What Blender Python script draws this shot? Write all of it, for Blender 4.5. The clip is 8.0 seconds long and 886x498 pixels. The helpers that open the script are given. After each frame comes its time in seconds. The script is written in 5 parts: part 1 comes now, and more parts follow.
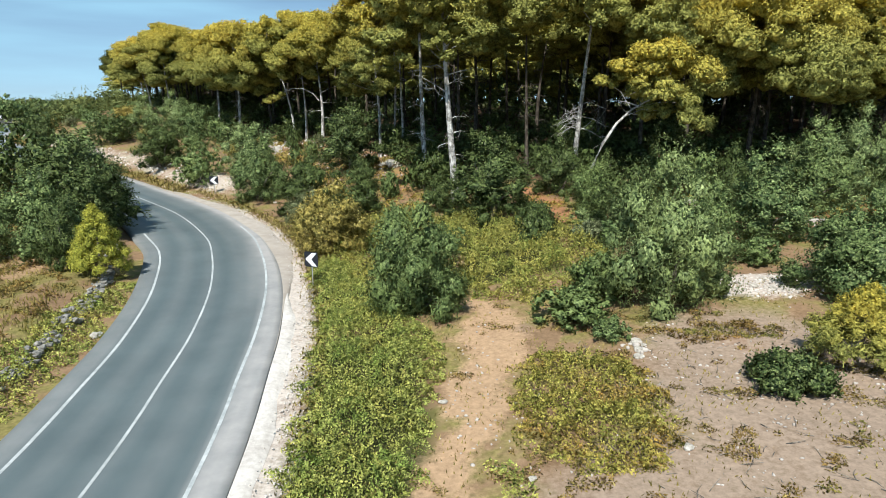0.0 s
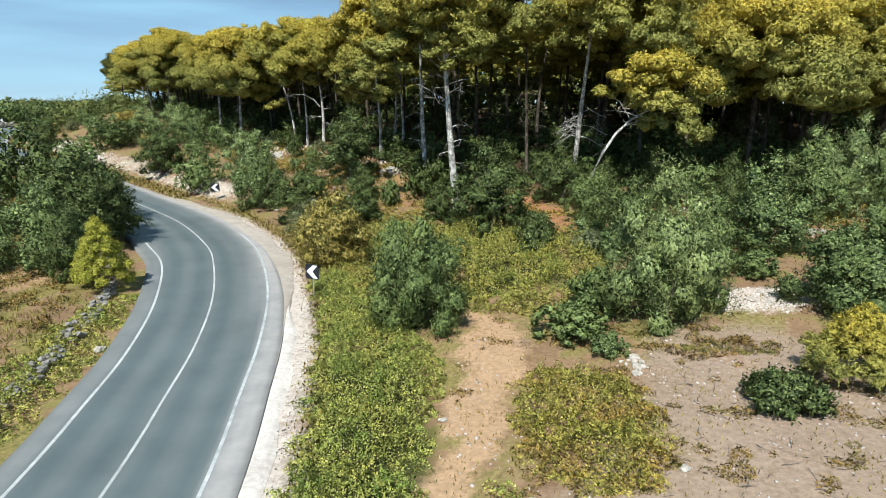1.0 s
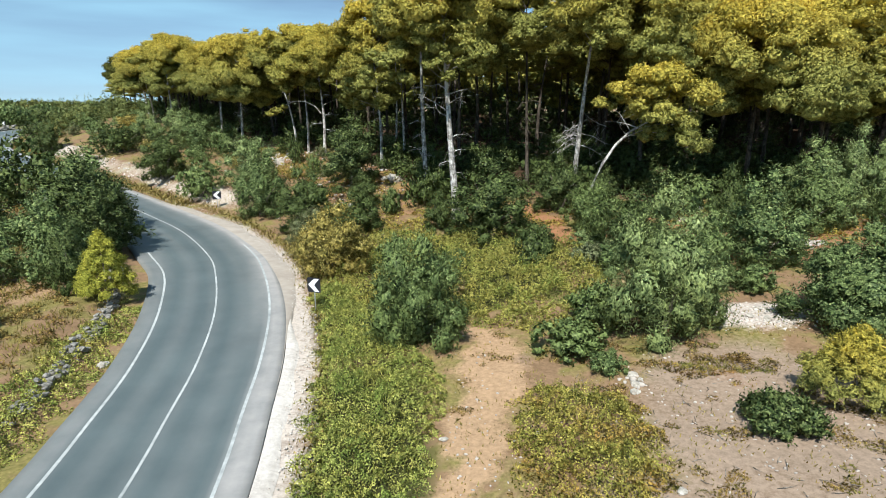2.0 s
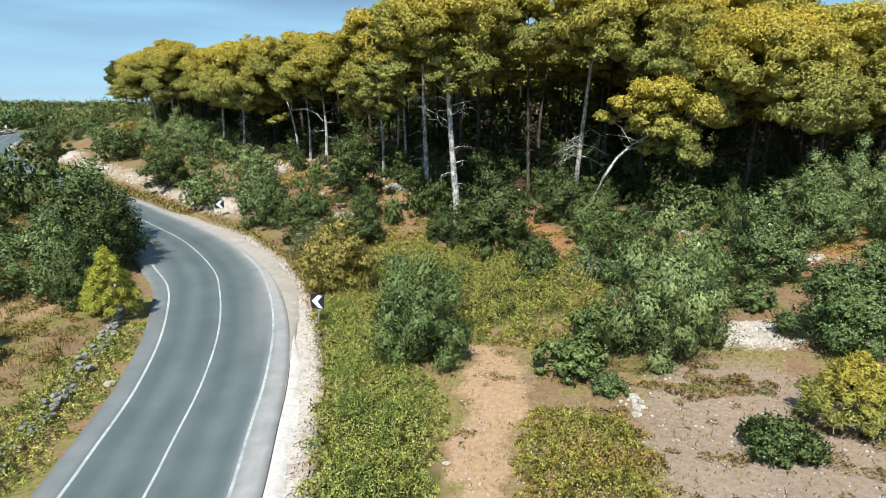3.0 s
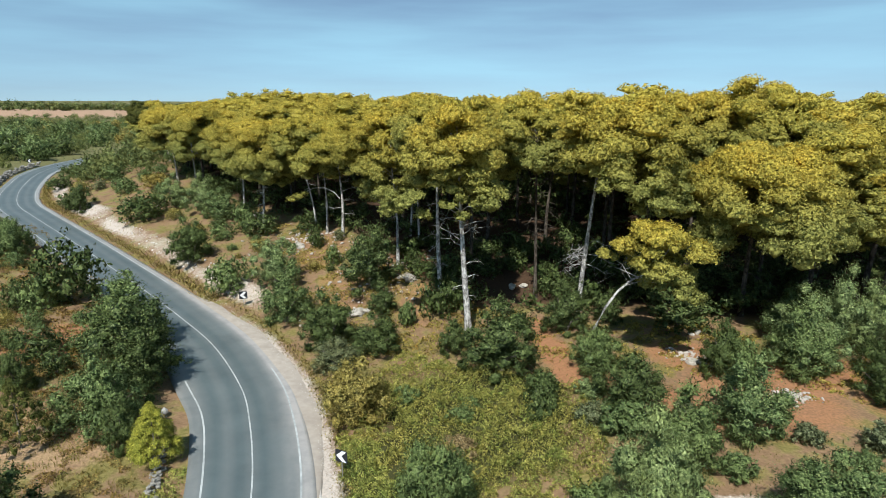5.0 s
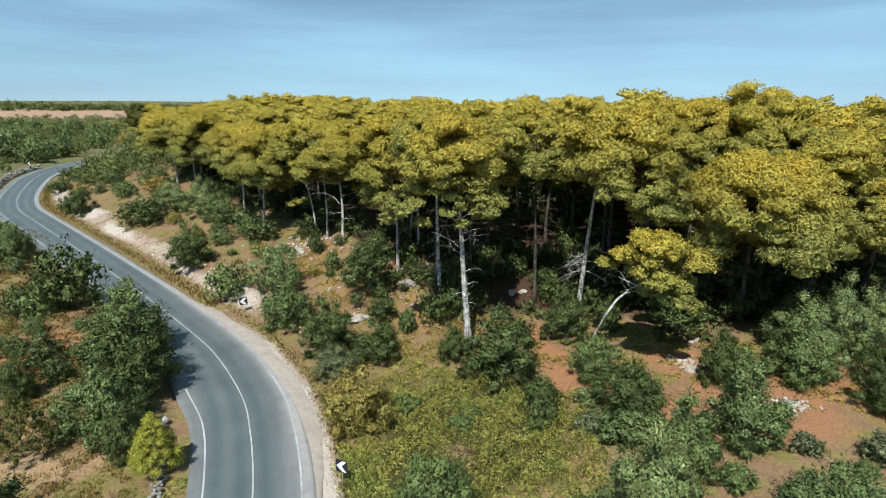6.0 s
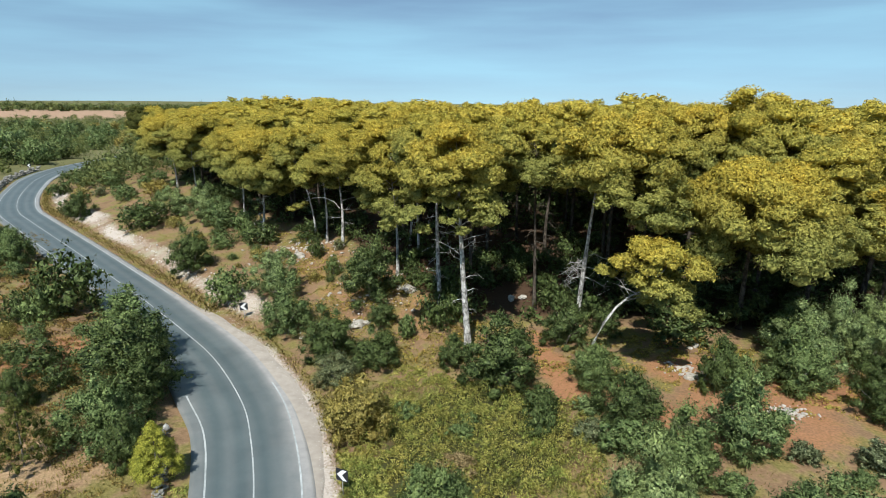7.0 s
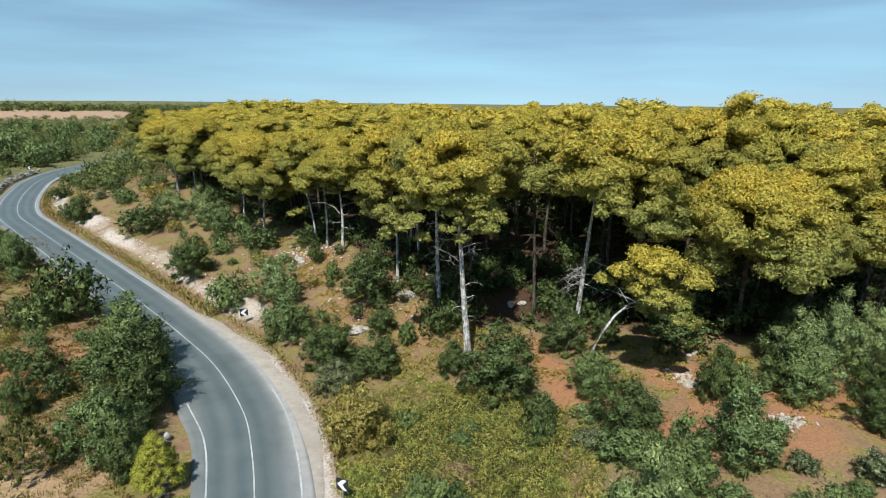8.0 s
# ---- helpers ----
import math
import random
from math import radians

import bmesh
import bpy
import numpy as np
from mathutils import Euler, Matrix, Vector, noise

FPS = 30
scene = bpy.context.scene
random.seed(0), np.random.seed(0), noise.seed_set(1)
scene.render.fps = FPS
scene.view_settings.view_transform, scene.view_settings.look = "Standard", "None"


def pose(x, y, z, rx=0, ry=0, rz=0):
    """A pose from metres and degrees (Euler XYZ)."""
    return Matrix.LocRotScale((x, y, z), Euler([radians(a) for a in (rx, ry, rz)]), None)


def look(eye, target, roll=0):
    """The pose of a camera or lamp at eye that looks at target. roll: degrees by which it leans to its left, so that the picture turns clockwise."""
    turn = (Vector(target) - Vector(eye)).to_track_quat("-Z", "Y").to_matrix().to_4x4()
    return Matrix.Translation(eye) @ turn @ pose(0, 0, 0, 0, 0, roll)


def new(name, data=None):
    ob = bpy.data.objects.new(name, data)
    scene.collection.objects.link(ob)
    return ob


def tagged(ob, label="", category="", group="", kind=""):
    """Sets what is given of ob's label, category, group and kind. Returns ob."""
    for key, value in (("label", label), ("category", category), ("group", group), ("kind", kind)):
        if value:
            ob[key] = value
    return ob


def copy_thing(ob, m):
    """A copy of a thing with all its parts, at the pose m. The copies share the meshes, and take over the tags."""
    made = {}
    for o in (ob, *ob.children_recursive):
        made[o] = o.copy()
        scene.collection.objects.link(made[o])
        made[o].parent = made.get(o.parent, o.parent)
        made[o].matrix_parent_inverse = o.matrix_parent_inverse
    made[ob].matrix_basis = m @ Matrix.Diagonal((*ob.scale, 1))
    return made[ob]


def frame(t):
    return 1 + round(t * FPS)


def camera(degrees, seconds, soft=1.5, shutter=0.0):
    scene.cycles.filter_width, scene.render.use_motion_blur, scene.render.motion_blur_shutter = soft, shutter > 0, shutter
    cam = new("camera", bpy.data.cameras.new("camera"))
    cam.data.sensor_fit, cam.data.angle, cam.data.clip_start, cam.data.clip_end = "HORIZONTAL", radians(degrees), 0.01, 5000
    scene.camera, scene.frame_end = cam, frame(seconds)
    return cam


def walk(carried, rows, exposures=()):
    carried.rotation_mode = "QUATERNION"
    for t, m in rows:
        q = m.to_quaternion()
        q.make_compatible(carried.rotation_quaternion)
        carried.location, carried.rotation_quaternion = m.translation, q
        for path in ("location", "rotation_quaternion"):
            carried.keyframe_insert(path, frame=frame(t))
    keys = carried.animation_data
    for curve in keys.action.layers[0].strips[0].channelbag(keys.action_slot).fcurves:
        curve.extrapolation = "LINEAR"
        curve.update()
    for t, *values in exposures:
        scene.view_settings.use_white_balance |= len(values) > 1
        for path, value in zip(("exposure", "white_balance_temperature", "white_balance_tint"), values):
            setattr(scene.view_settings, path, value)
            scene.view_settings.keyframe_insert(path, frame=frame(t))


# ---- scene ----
# ---------------------------------------------------------------- camera
cam = camera(74.2, 8.0, soft=0.7)
# seconds, x, y, z, yaw, pitch, roll: a drone that climbs, fast from 3.6 to 4.3 s
ROWS = [
    (0.0, 0.0, 0.0, 10.125, 0.0, -14.08, 0.0),
    (0.5, 0.0, -0.03, 10.48, 0.02, -14.06, 0.0),
    (1.0, 0.02, -0.06, 10.83, 0.05, -14.06, 0.0),
    (1.5, 0.03, -0.09, 11.19, 0.07, -14.03, 0.01),
    (3.0, -0.09, -0.14, 12.57, 0.17, -14.02, 0.06),
    (3.5, -0.16, -0.14, 12.94, 0.18, -14.04, 0.10),
    (3.6, -0.17, -0.18, 13.1, 0.21, -14.04, 0.11),
    (3.7, -0.19, -0.27, 14.4, 0.27, -14.05, 0.14),
    (3.8, -0.24, -0.43, 16.1, 0.43, -14.08, 0.22),
    (3.9, -0.30, -0.60, 17.65, 0.60, -14.1, 0.32),
    (4.0, -0.36, -0.74, 19.22, 0.76, -14.12, 0.42),
    (4.1, -0.40, -0.82, 20.5, 0.86, -14.13, 0.46),
    (4.2, -0.44, -0.87, 21.7, 0.93, -14.15, 0.49),
    (4.3, -0.46, -0.89, 22.4, 0.97, -14.16, 0.50),
    (4.5, -0.48, -0.89, 22.7, 0.98, -14.17, 0.50),
    (4.7, -0.49, -0.89, 22.84, 0.98, -14.17, 0.50),
    (6.0, -0.52, -0.86, 23.77, 0.94, -14.17, 0.52),
    (6.5, -0.55, -0.86, 24.09, 0.91, -14.17, 0.54),
    (7.0, -0.56, -0.87, 24.4, 0.89, -14.17, 0.56),
    (7.5, -0.57, -0.88, 24.73, 0.86, -14.16, 0.57),
    (8.0, -0.56, -0.88, 25.1, 0.87, -14.18, 0.56),
]
walk(cam, [(t, pose(x, y, z, 90 + pitch, 0, yaw) @ pose(0, 0, 0, 0, 0, roll)) for t, x, y, z, yaw, pitch, roll in ROWS],
     exposures=((0.0, 0.21, 6100, 6), (3.6, 0.21, 6100, 6), (4.5, -0.02, 6100, 6), (8.0, -0.02, 6100, 6)))

# ---------------------------------------------------------------- sky and sun
SUN_TO = Vector((-0.25, -0.95, 1.27)).normalized()
world = bpy.data.worlds.new("sky")
scene.world = world
world.use_nodes = True
wn = world.node_tree.nodes
sky = wn.new("ShaderNodeTexSky")
sky.sky_type, sky.sun_disc = "NISHITA", False
sky.sun_elevation = math.asin(SUN_TO.z)
sky.sun_rotation = math.atan2(SUN_TO.x, SUN_TO.y)
sky.air_density, sky.dust_density, sky.ozone_density = 1.0, 0.0, 0.5
wn["Background"].inputs["Strength"].default_value = 0.1
wl = world.node_tree.links
wco, lift = wn.new("ShaderNodeTexCoord"), wn.new("ShaderNodeVectorMath")
lift.operation = "ADD"
lift.inputs[1].default_value = (0, 0, 0.11)
wl.new(wco.outputs["Generated"], lift.inputs[0])
wl.new(lift.outputs[0], sky.inputs["Vector"])
cloud_map, cloud = wn.new("ShaderNodeMapping"), wn.new("ShaderNodeTexNoise")
cloud_map.inputs["Scale"].default_value = (1.2, 1.2, 11.0)
cloud.inputs["Scale"].default_value, cloud.inputs["Detail"].default_value = 1.3, 5.0
wl.new(wco.outputs["Generated"], cloud_map.inputs["Vector"])
wl.new(cloud_map.outputs[0], cloud.inputs["Vector"])
veil, haze = wn.new("ShaderNodeMapRange"), wn.new("ShaderNodeMix")
veil.inputs["From Min"].default_value, veil.inputs["From Max"].default_value, veil.inputs["To Max"].default_value = 0.36, 0.8, 0.45
wl.new(cloud.outputs["Fac"], veil.inputs["Value"])
haze.data_type = "RGBA"
wl.new(veil.outputs[0], haze.inputs[0])
wl.new(sky.outputs["Color"], haze.inputs[6])
haze.inputs[7].default_value = (6.0, 10.8, 12.4, 1)
wl.new(haze.outputs[2], wn["Background"].inputs["Color"])
sun_data = bpy.data.lights.new("sun", "SUN")
sun_data.energy, sun_data.angle, sun_data.color = 5.6, radians(0.53), (1.0, 0.95, 0.86)
sun_lamp = new("sun", sun_data)
sun_lamp.matrix_world = look(SUN_TO * 200, (0, 0, 0))


# ---------------------------------------------------------------- materials
def material(name, rough=0.8, spec=0.3):
    m = bpy.data.materials.new(name)
    m.use_nodes = True
    b = m.node_tree.nodes["Principled BSDF"]
    b.inputs["Roughness"].default_value = rough
    b.inputs["Specular IOR Level"].default_value = spec
    return m, m.node_tree.nodes, m.node_tree.links, b


def ramp(n, stops):
    r = n.new("ShaderNodeValToRGB")
    while len(r.color_ramp.elements) < len(stops):
        r.color_ramp.elements.new(0.5)
    for e, (p, c) in zip(r.color_ramp.elements, stops):
        e.position, e.color = p, (*c, 1)
    return r


def noise_tex(n, l, scale, detail=4.0, rough=0.6, space="Object"):
    co = n.new("ShaderNodeTexCoord")
    t = n.new("ShaderNodeTexNoise")
    t.inputs["Scale"].default_value, t.inputs["Detail"].default_value = scale, detail
    t.inputs["Roughness"].default_value = rough
    l.new(co.outputs[space], t.inputs["Vector"])
    return t


def mix(n, l, fac, a, b, blend="MIX"):
    m = n.new("ShaderNodeMix")
    m.data_type, m.blend_type = "RGBA", blend
    for sock, v in ((m.inputs[0], fac), (m.inputs[6], a), (m.inputs[7], b)):
        if isinstance(v, (int, float)):
            sock.default_value = v
        elif isinstance(v, tuple):
            sock.default_value = (*v, 1)
        else:
            l.new(v, sock)
    return m.outputs[2]


def calc(n, l, op, a, b=0.0, c=0.0):
    m = n.new("ShaderNodeMath")
    m.operation = op
    for sock, v in zip(m.inputs, (a, b, c)):
        if isinstance(v, (int, float)):
            sock.default_value = v
        else:
            l.new(v, sock)
    return m.outputs[0]


def bump(n, l, b, height, strength, dist=0.05):
    k = n.new("ShaderNodeBump")
    k.inputs["Strength"].default_value, k.inputs["Distance"].default_value = strength, dist
    l.new(height, k.inputs["Height"])
    l.new(k.outputs[0], b.inputs["Normal"])


def leaf_material(name, dark, mid, light, shift, rough=0.55, through_light=0.2, drift=0.5, other=None, relief=0.0, low=None, patches=0.55):
    """Leaves: every leaf its own shade, every clump and every plant a drift towards another hue."""
    m, n, l, b = material(name, rough, 0.08)
    geo, info = n.new("ShaderNodeNewGeometry"), n.new("ShaderNodeObjectInfo")
    r = ramp(n, ((0.0, dark), (0.5, mid), (1.0, light)))
    l.new(geo.outputs["Random Per Island"], r.inputs[0])
    patch = noise_tex(n, l, patches, 3.0)
    pr = n.new("ShaderNodeMapRange")
    pr.inputs["From Min"].default_value, pr.inputs["From Max"].default_value = 0.38, 0.68
    l.new(patch.outputs["Fac"], pr.inputs["Value"])
    amount = calc(n, l, "MULTIPLY_ADD", info.outputs["Random"], 0.45, calc(n, l, "MULTIPLY", pr.outputs[0], drift))
    amount.node.use_clamp = True
    col = mix(n, l, amount, r.outputs[0], shift)
    if other:
        wide = n.new("ShaderNodeMapRange")
        wide.inputs["From Min"].default_value, wide.inputs["From Max"].default_value, wide.inputs["To Max"].default_value = 0.5, 0.66, 0.75
        l.new(noise_tex(n, l, 0.9, 4.0).outputs["Fac"], wide.inputs["Value"])
        col = mix(n, l, wide.outputs[0], col, other)
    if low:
        # sunlit crown tops put into the colour: lower boughs greener and darker
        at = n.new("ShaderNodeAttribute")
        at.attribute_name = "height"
        shade_low = n.new("ShaderNodeMapRange")
        shade_low.inputs["From Min"].default_value, shade_low.inputs["From Max"].default_value = 0.85, 0.2
        l.new(at.outputs["Fac"], shade_low.inputs["Value"])
        col = mix(n, l, shade_low.outputs[0], col, low)
    # mottled leaf tone; its dark spots stand in for shaded gaps between clumps
    shade_mottle = ramp(n, ((0.37, (0.24, 0.28, 0.27)), (0.64, (1.55, 1.5, 1.42))))
    l.new(noise_tex(n, l, 4.5, 5.0, 0.8).outputs["Fac"], shade_mottle.inputs[0])
    col = mix(n, l, 1.0, col, shade_mottle.outputs[0], "MULTIPLY")
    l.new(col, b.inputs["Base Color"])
    if relief:
        tufts = noise_tex(n, l, 7.0, 5.0, 0.8)
        bump(n, l, b, tufts.outputs["Fac"], relief, 0.25)
    tr = n.new("ShaderNodeBsdfTranslucent")
    l.new(col, tr.inputs["Color"])
    ms = n.new("ShaderNodeMixShader")
    ms.inputs[0].default_value = through_light
    l.new(b.outputs[0], ms.inputs[1])
    l.new(tr.outputs[0], ms.inputs[2])
    l.new(ms.outputs[0], n["Material Output"].inputs[0])
    return m


def bark_material(name, dark, light):
    m, n, l, b = material(name, 0.9, 0.2)
    co = n.new("ShaderNodeTexCoord")
    mp = n.new("ShaderNodeMapping")
    mp.inputs["Scale"].default_value = (9, 9, 1.6)
    l.new(co.outputs["Object"], mp.inputs["Vector"])
    t = n.new("ShaderNodeTexNoise")
    t.inputs["Scale"].default_value, t.inputs["Detail"].default_value = 1.0, 6.0
    l.new(mp.outputs[0], t.inputs["Vector"])
    r = ramp(n, ((0.32, dark), (0.62, light)))
    l.new(t.outputs["Fac"], r.inputs[0])
    # plates of older, darker bark
    plates = ramp(n, ((0.44, (0.42, 0.41, 0.40)), (0.54, (1.06, 1.06, 1.06))))
    l.new(noise_tex(n, l, 2.4, 5.0, 0.7).outputs["Fac"], plates.inputs[0])
    l.new(mix(n, l, 1.0, r.outputs[0], plates.outputs[0], "MULTIPLY"), b.inputs["Base Color"])
    bump(n, l, b, t.outputs["Fac"], 0.7, 0.06)
    return m


def plain_material(name, a, c, scale, rough=0.8, bumpy=0.3, spec=0.3, metal=0.0):
    m, n, l, b = material(name, rough, spec)
    b.inputs["Metallic"].default_value = metal
    t = noise_tex(n, l, scale, 6.0)
    t2 = noise_tex(n, l, scale * 0.12, 3.0)
    f = calc(n, l, "MULTIPLY_ADD", t2.outputs["Fac"], 0.5, calc(n, l, "MULTIPLY", t.outputs["Fac"], 0.5))
    r = ramp(n, ((0.36, a), (0.64, c)))
    l.new(f, r.inputs[0])
    l.new(r.outputs[0], b.inputs["Base Color"])
    bump(n, l, b, t.outputs["Fac"], bumpy, 0.04)
    return m


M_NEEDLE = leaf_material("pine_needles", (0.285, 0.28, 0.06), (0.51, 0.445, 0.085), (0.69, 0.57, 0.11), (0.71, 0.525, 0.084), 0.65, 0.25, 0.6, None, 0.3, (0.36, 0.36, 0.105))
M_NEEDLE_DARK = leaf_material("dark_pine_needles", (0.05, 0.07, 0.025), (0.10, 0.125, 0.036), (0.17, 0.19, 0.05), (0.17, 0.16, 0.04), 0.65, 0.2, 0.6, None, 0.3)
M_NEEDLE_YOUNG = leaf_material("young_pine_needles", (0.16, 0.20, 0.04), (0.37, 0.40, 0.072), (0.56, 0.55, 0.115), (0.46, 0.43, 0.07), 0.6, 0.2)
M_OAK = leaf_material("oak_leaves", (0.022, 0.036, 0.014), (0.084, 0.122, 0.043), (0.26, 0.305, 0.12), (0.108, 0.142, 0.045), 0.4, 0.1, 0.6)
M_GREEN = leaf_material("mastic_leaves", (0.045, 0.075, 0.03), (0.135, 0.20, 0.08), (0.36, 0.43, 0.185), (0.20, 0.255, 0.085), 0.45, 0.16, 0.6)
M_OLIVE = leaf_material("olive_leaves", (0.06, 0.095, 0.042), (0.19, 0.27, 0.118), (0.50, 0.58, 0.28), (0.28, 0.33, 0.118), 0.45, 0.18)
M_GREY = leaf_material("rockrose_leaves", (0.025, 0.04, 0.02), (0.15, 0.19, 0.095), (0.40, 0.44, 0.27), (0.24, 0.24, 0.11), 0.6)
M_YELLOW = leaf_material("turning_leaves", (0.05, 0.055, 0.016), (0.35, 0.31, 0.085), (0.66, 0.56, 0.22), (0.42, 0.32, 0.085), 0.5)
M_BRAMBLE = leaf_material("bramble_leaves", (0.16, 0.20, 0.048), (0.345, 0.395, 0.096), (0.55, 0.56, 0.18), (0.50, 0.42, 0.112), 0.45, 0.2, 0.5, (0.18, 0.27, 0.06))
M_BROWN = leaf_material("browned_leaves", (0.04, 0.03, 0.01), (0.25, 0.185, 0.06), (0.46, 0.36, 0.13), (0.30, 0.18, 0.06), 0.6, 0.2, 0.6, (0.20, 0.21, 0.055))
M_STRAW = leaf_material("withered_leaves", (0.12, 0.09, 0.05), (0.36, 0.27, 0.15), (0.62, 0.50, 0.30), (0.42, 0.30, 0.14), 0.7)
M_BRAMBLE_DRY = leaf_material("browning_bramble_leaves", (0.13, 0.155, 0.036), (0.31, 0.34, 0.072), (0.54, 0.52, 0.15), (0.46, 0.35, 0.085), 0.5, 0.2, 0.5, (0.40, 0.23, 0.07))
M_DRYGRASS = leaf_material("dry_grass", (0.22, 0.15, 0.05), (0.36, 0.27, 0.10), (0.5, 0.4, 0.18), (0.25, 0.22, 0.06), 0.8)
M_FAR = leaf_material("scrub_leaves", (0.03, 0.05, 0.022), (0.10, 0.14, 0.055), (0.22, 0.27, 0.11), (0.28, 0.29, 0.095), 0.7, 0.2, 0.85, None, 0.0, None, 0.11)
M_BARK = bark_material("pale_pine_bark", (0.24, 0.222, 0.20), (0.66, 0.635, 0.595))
# the wood's shade put into the bark colour, for trunks left unlit
M_BARK_SHADED = bark_material("shaded_pine_bark", (0.045, 0.035, 0.028), (0.14, 0.115, 0.09))
M_STEM = bark_material("grey_stems", (0.12, 0.10, 0.08), (0.34, 0.30, 0.25))
M_STONE = plain_material("limestone", (0.42, 0.38, 0.33), (0.74, 0.70, 0.64), 3.0, 0.9, 0.6)
M_WALL = plain_material("lichened_limestone", (0.10, 0.095, 0.08), (0.42, 0.39, 0.35), 2.2, 0.95, 0.6)
M_DUST = plain_material("limestone_dust", (0.33, 0.28, 0.235), (0.475, 0.41, 0.35), 1.2, 0.95, 0.3)
M_CHALK = plain_material("crushed_limestone", (0.46, 0.405, 0.36), (0.72, 0.66, 0.60), 5.0, 0.95, 0.6)
M_ROCK = plain_material("weathered_rock", (0.26, 0.23, 0.19), (0.60, 0.55, 0.48), 2.5, 0.95, 0.8)
M_GRAVEL = plain_material("limestone_gravel", (0.34, 0.29, 0.25), (0.58, 0.52, 0.46), 2.0, 0.95, 0.5)
M_LINE = plain_material("worn_road_paint", (0.30, 0.315, 0.31), (0.54, 0.55, 0.54), 4.0, 0.7, 0.1)
M_BLACK = plain_material("black_sign_film", (0.012, 0.013, 0.018), (0.02, 0.021, 0.028), 3.0, 0.4, 0.02, 0.5)
M_WHITE = plain_material("white_sign_film", (0.74, 0.74, 0.75), (0.82, 0.82, 0.82), 3.0, 0.4, 0.02, 0.5)
M_ZINC = plain_material("galvanised_steel", (0.42, 0.43, 0.44), (0.6, 0.6, 0.6), 8.0, 0.45, 0.05, 0.5, 0.6)


def road_material():
    m, n, l, b = material("asphalt", 0.55, 0.5)
    fine, coarse = noise_tex(n, l, 60.0, 3.0), noise_tex(n, l, 0.35, 5.0)
    r = ramp(n, ((0.3, (0.07, 0.09, 0.093)), (0.7, (0.12, 0.147, 0.148))))
    l.new(calc(n, l, "MULTIPLY_ADD", fine.outputs["Fac"], 0.35, calc(n, l, "MULTIPLY", coarse.outputs["Fac"], 0.65)), r.inputs[0])
    dust = n.new("ShaderNodeAttribute")
    dust.attribute_name = "dust"
    streak = noise_tex(n, l, 0.8, 5.0)
    f = calc(n, l, "MULTIPLY", dust.outputs["Fac"], calc(n, l, "MULTIPLY_ADD", streak.outputs["Fac"], 1.2, 0.3))
    f.node.use_clamp = True
    l.new(mix(n, l, f, r.outputs[0], (0.40, 0.37, 0.35)), b.inputs["Base Color"])
    bump(n, l, b, fine.outputs["Fac"], 0.3, 0.01)
    return m


def ground_material():
    m, n, l, b = material("ground", 0.95, 0.1)
    fine, mid, wide = noise_tex(n, l, 5.0, 8.0, 0.7), noise_tex(n, l, 0.45, 6.0), noise_tex(n, l, 0.06, 4.0)
    soil = ramp(n, ((0.3, (0.13, 0.08, 0.045)), (0.5, (0.265, 0.168, 0.096)), (0.72, (0.42, 0.29, 0.185))))
    l.new(calc(n, l, "MULTIPLY_ADD", fine.outputs["Fac"], 0.5, calc(n, l, "MULTIPLY", mid.outputs["Fac"], 0.5)), soil.inputs[0])
    grass = ramp(n, ((0.35, (0.11, 0.11, 0.03)), (0.65, (0.27, 0.23, 0.07))))
    l.new(fine.outputs["Fac"], grass.inputs[0])
    gf = n.new("ShaderNodeMapRange")
    gf.inputs["From Min"].default_value, gf.inputs["From Max"].default_value = 0.46, 0.58
    l.new(mid.outputs["Fac"], gf.inputs["Value"])
    col = mix(n, l, calc(n, l, "MULTIPLY", gf.outputs[0], 0.85), soil.outputs[0], grass.outputs[0])
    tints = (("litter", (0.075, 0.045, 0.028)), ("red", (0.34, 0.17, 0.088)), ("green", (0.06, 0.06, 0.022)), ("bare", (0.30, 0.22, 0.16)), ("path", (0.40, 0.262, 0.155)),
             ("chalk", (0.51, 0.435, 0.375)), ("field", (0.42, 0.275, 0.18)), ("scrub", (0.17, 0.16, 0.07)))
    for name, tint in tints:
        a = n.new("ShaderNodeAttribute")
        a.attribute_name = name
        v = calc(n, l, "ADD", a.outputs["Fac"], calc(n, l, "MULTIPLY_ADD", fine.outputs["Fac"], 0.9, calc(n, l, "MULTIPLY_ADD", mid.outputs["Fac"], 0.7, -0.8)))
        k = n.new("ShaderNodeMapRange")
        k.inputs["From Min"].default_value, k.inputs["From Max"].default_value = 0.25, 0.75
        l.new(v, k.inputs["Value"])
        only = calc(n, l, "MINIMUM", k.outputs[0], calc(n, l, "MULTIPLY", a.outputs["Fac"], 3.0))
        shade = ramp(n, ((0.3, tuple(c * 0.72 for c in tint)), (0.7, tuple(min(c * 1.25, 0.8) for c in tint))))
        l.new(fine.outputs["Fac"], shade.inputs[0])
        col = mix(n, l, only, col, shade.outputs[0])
    l.new(col, b.inputs["Base Color"])
    bump(n, l, b, fine.outputs["Fac"], 0.3, 0.04)
    return m


M_ROAD, M_GROUND = road_material(), ground_material()

# ---------------------------------------------------------------- plan of the land
ROAD = [(-5, -60), (-6, -25), (-7.4, -6), (-8.4, 4), (-9.2, 10), (-9.8, 15.5), (-10.4, 19.5), (-11.2, 24.5), (-12.7, 30.5), (-15, 36.8), (-17.5, 42), (-22.6, 49.4), (-28.3, 55.7), (-35.5, 63), (-45.2, 72.2), (-58, 84.2), (-75, 99.8), (-83.5, 108), (-91.1, 118.4), (-98, 130.5), (-105.5, 146), (-110.5, 160), (-114, 180), (-116, 230)]


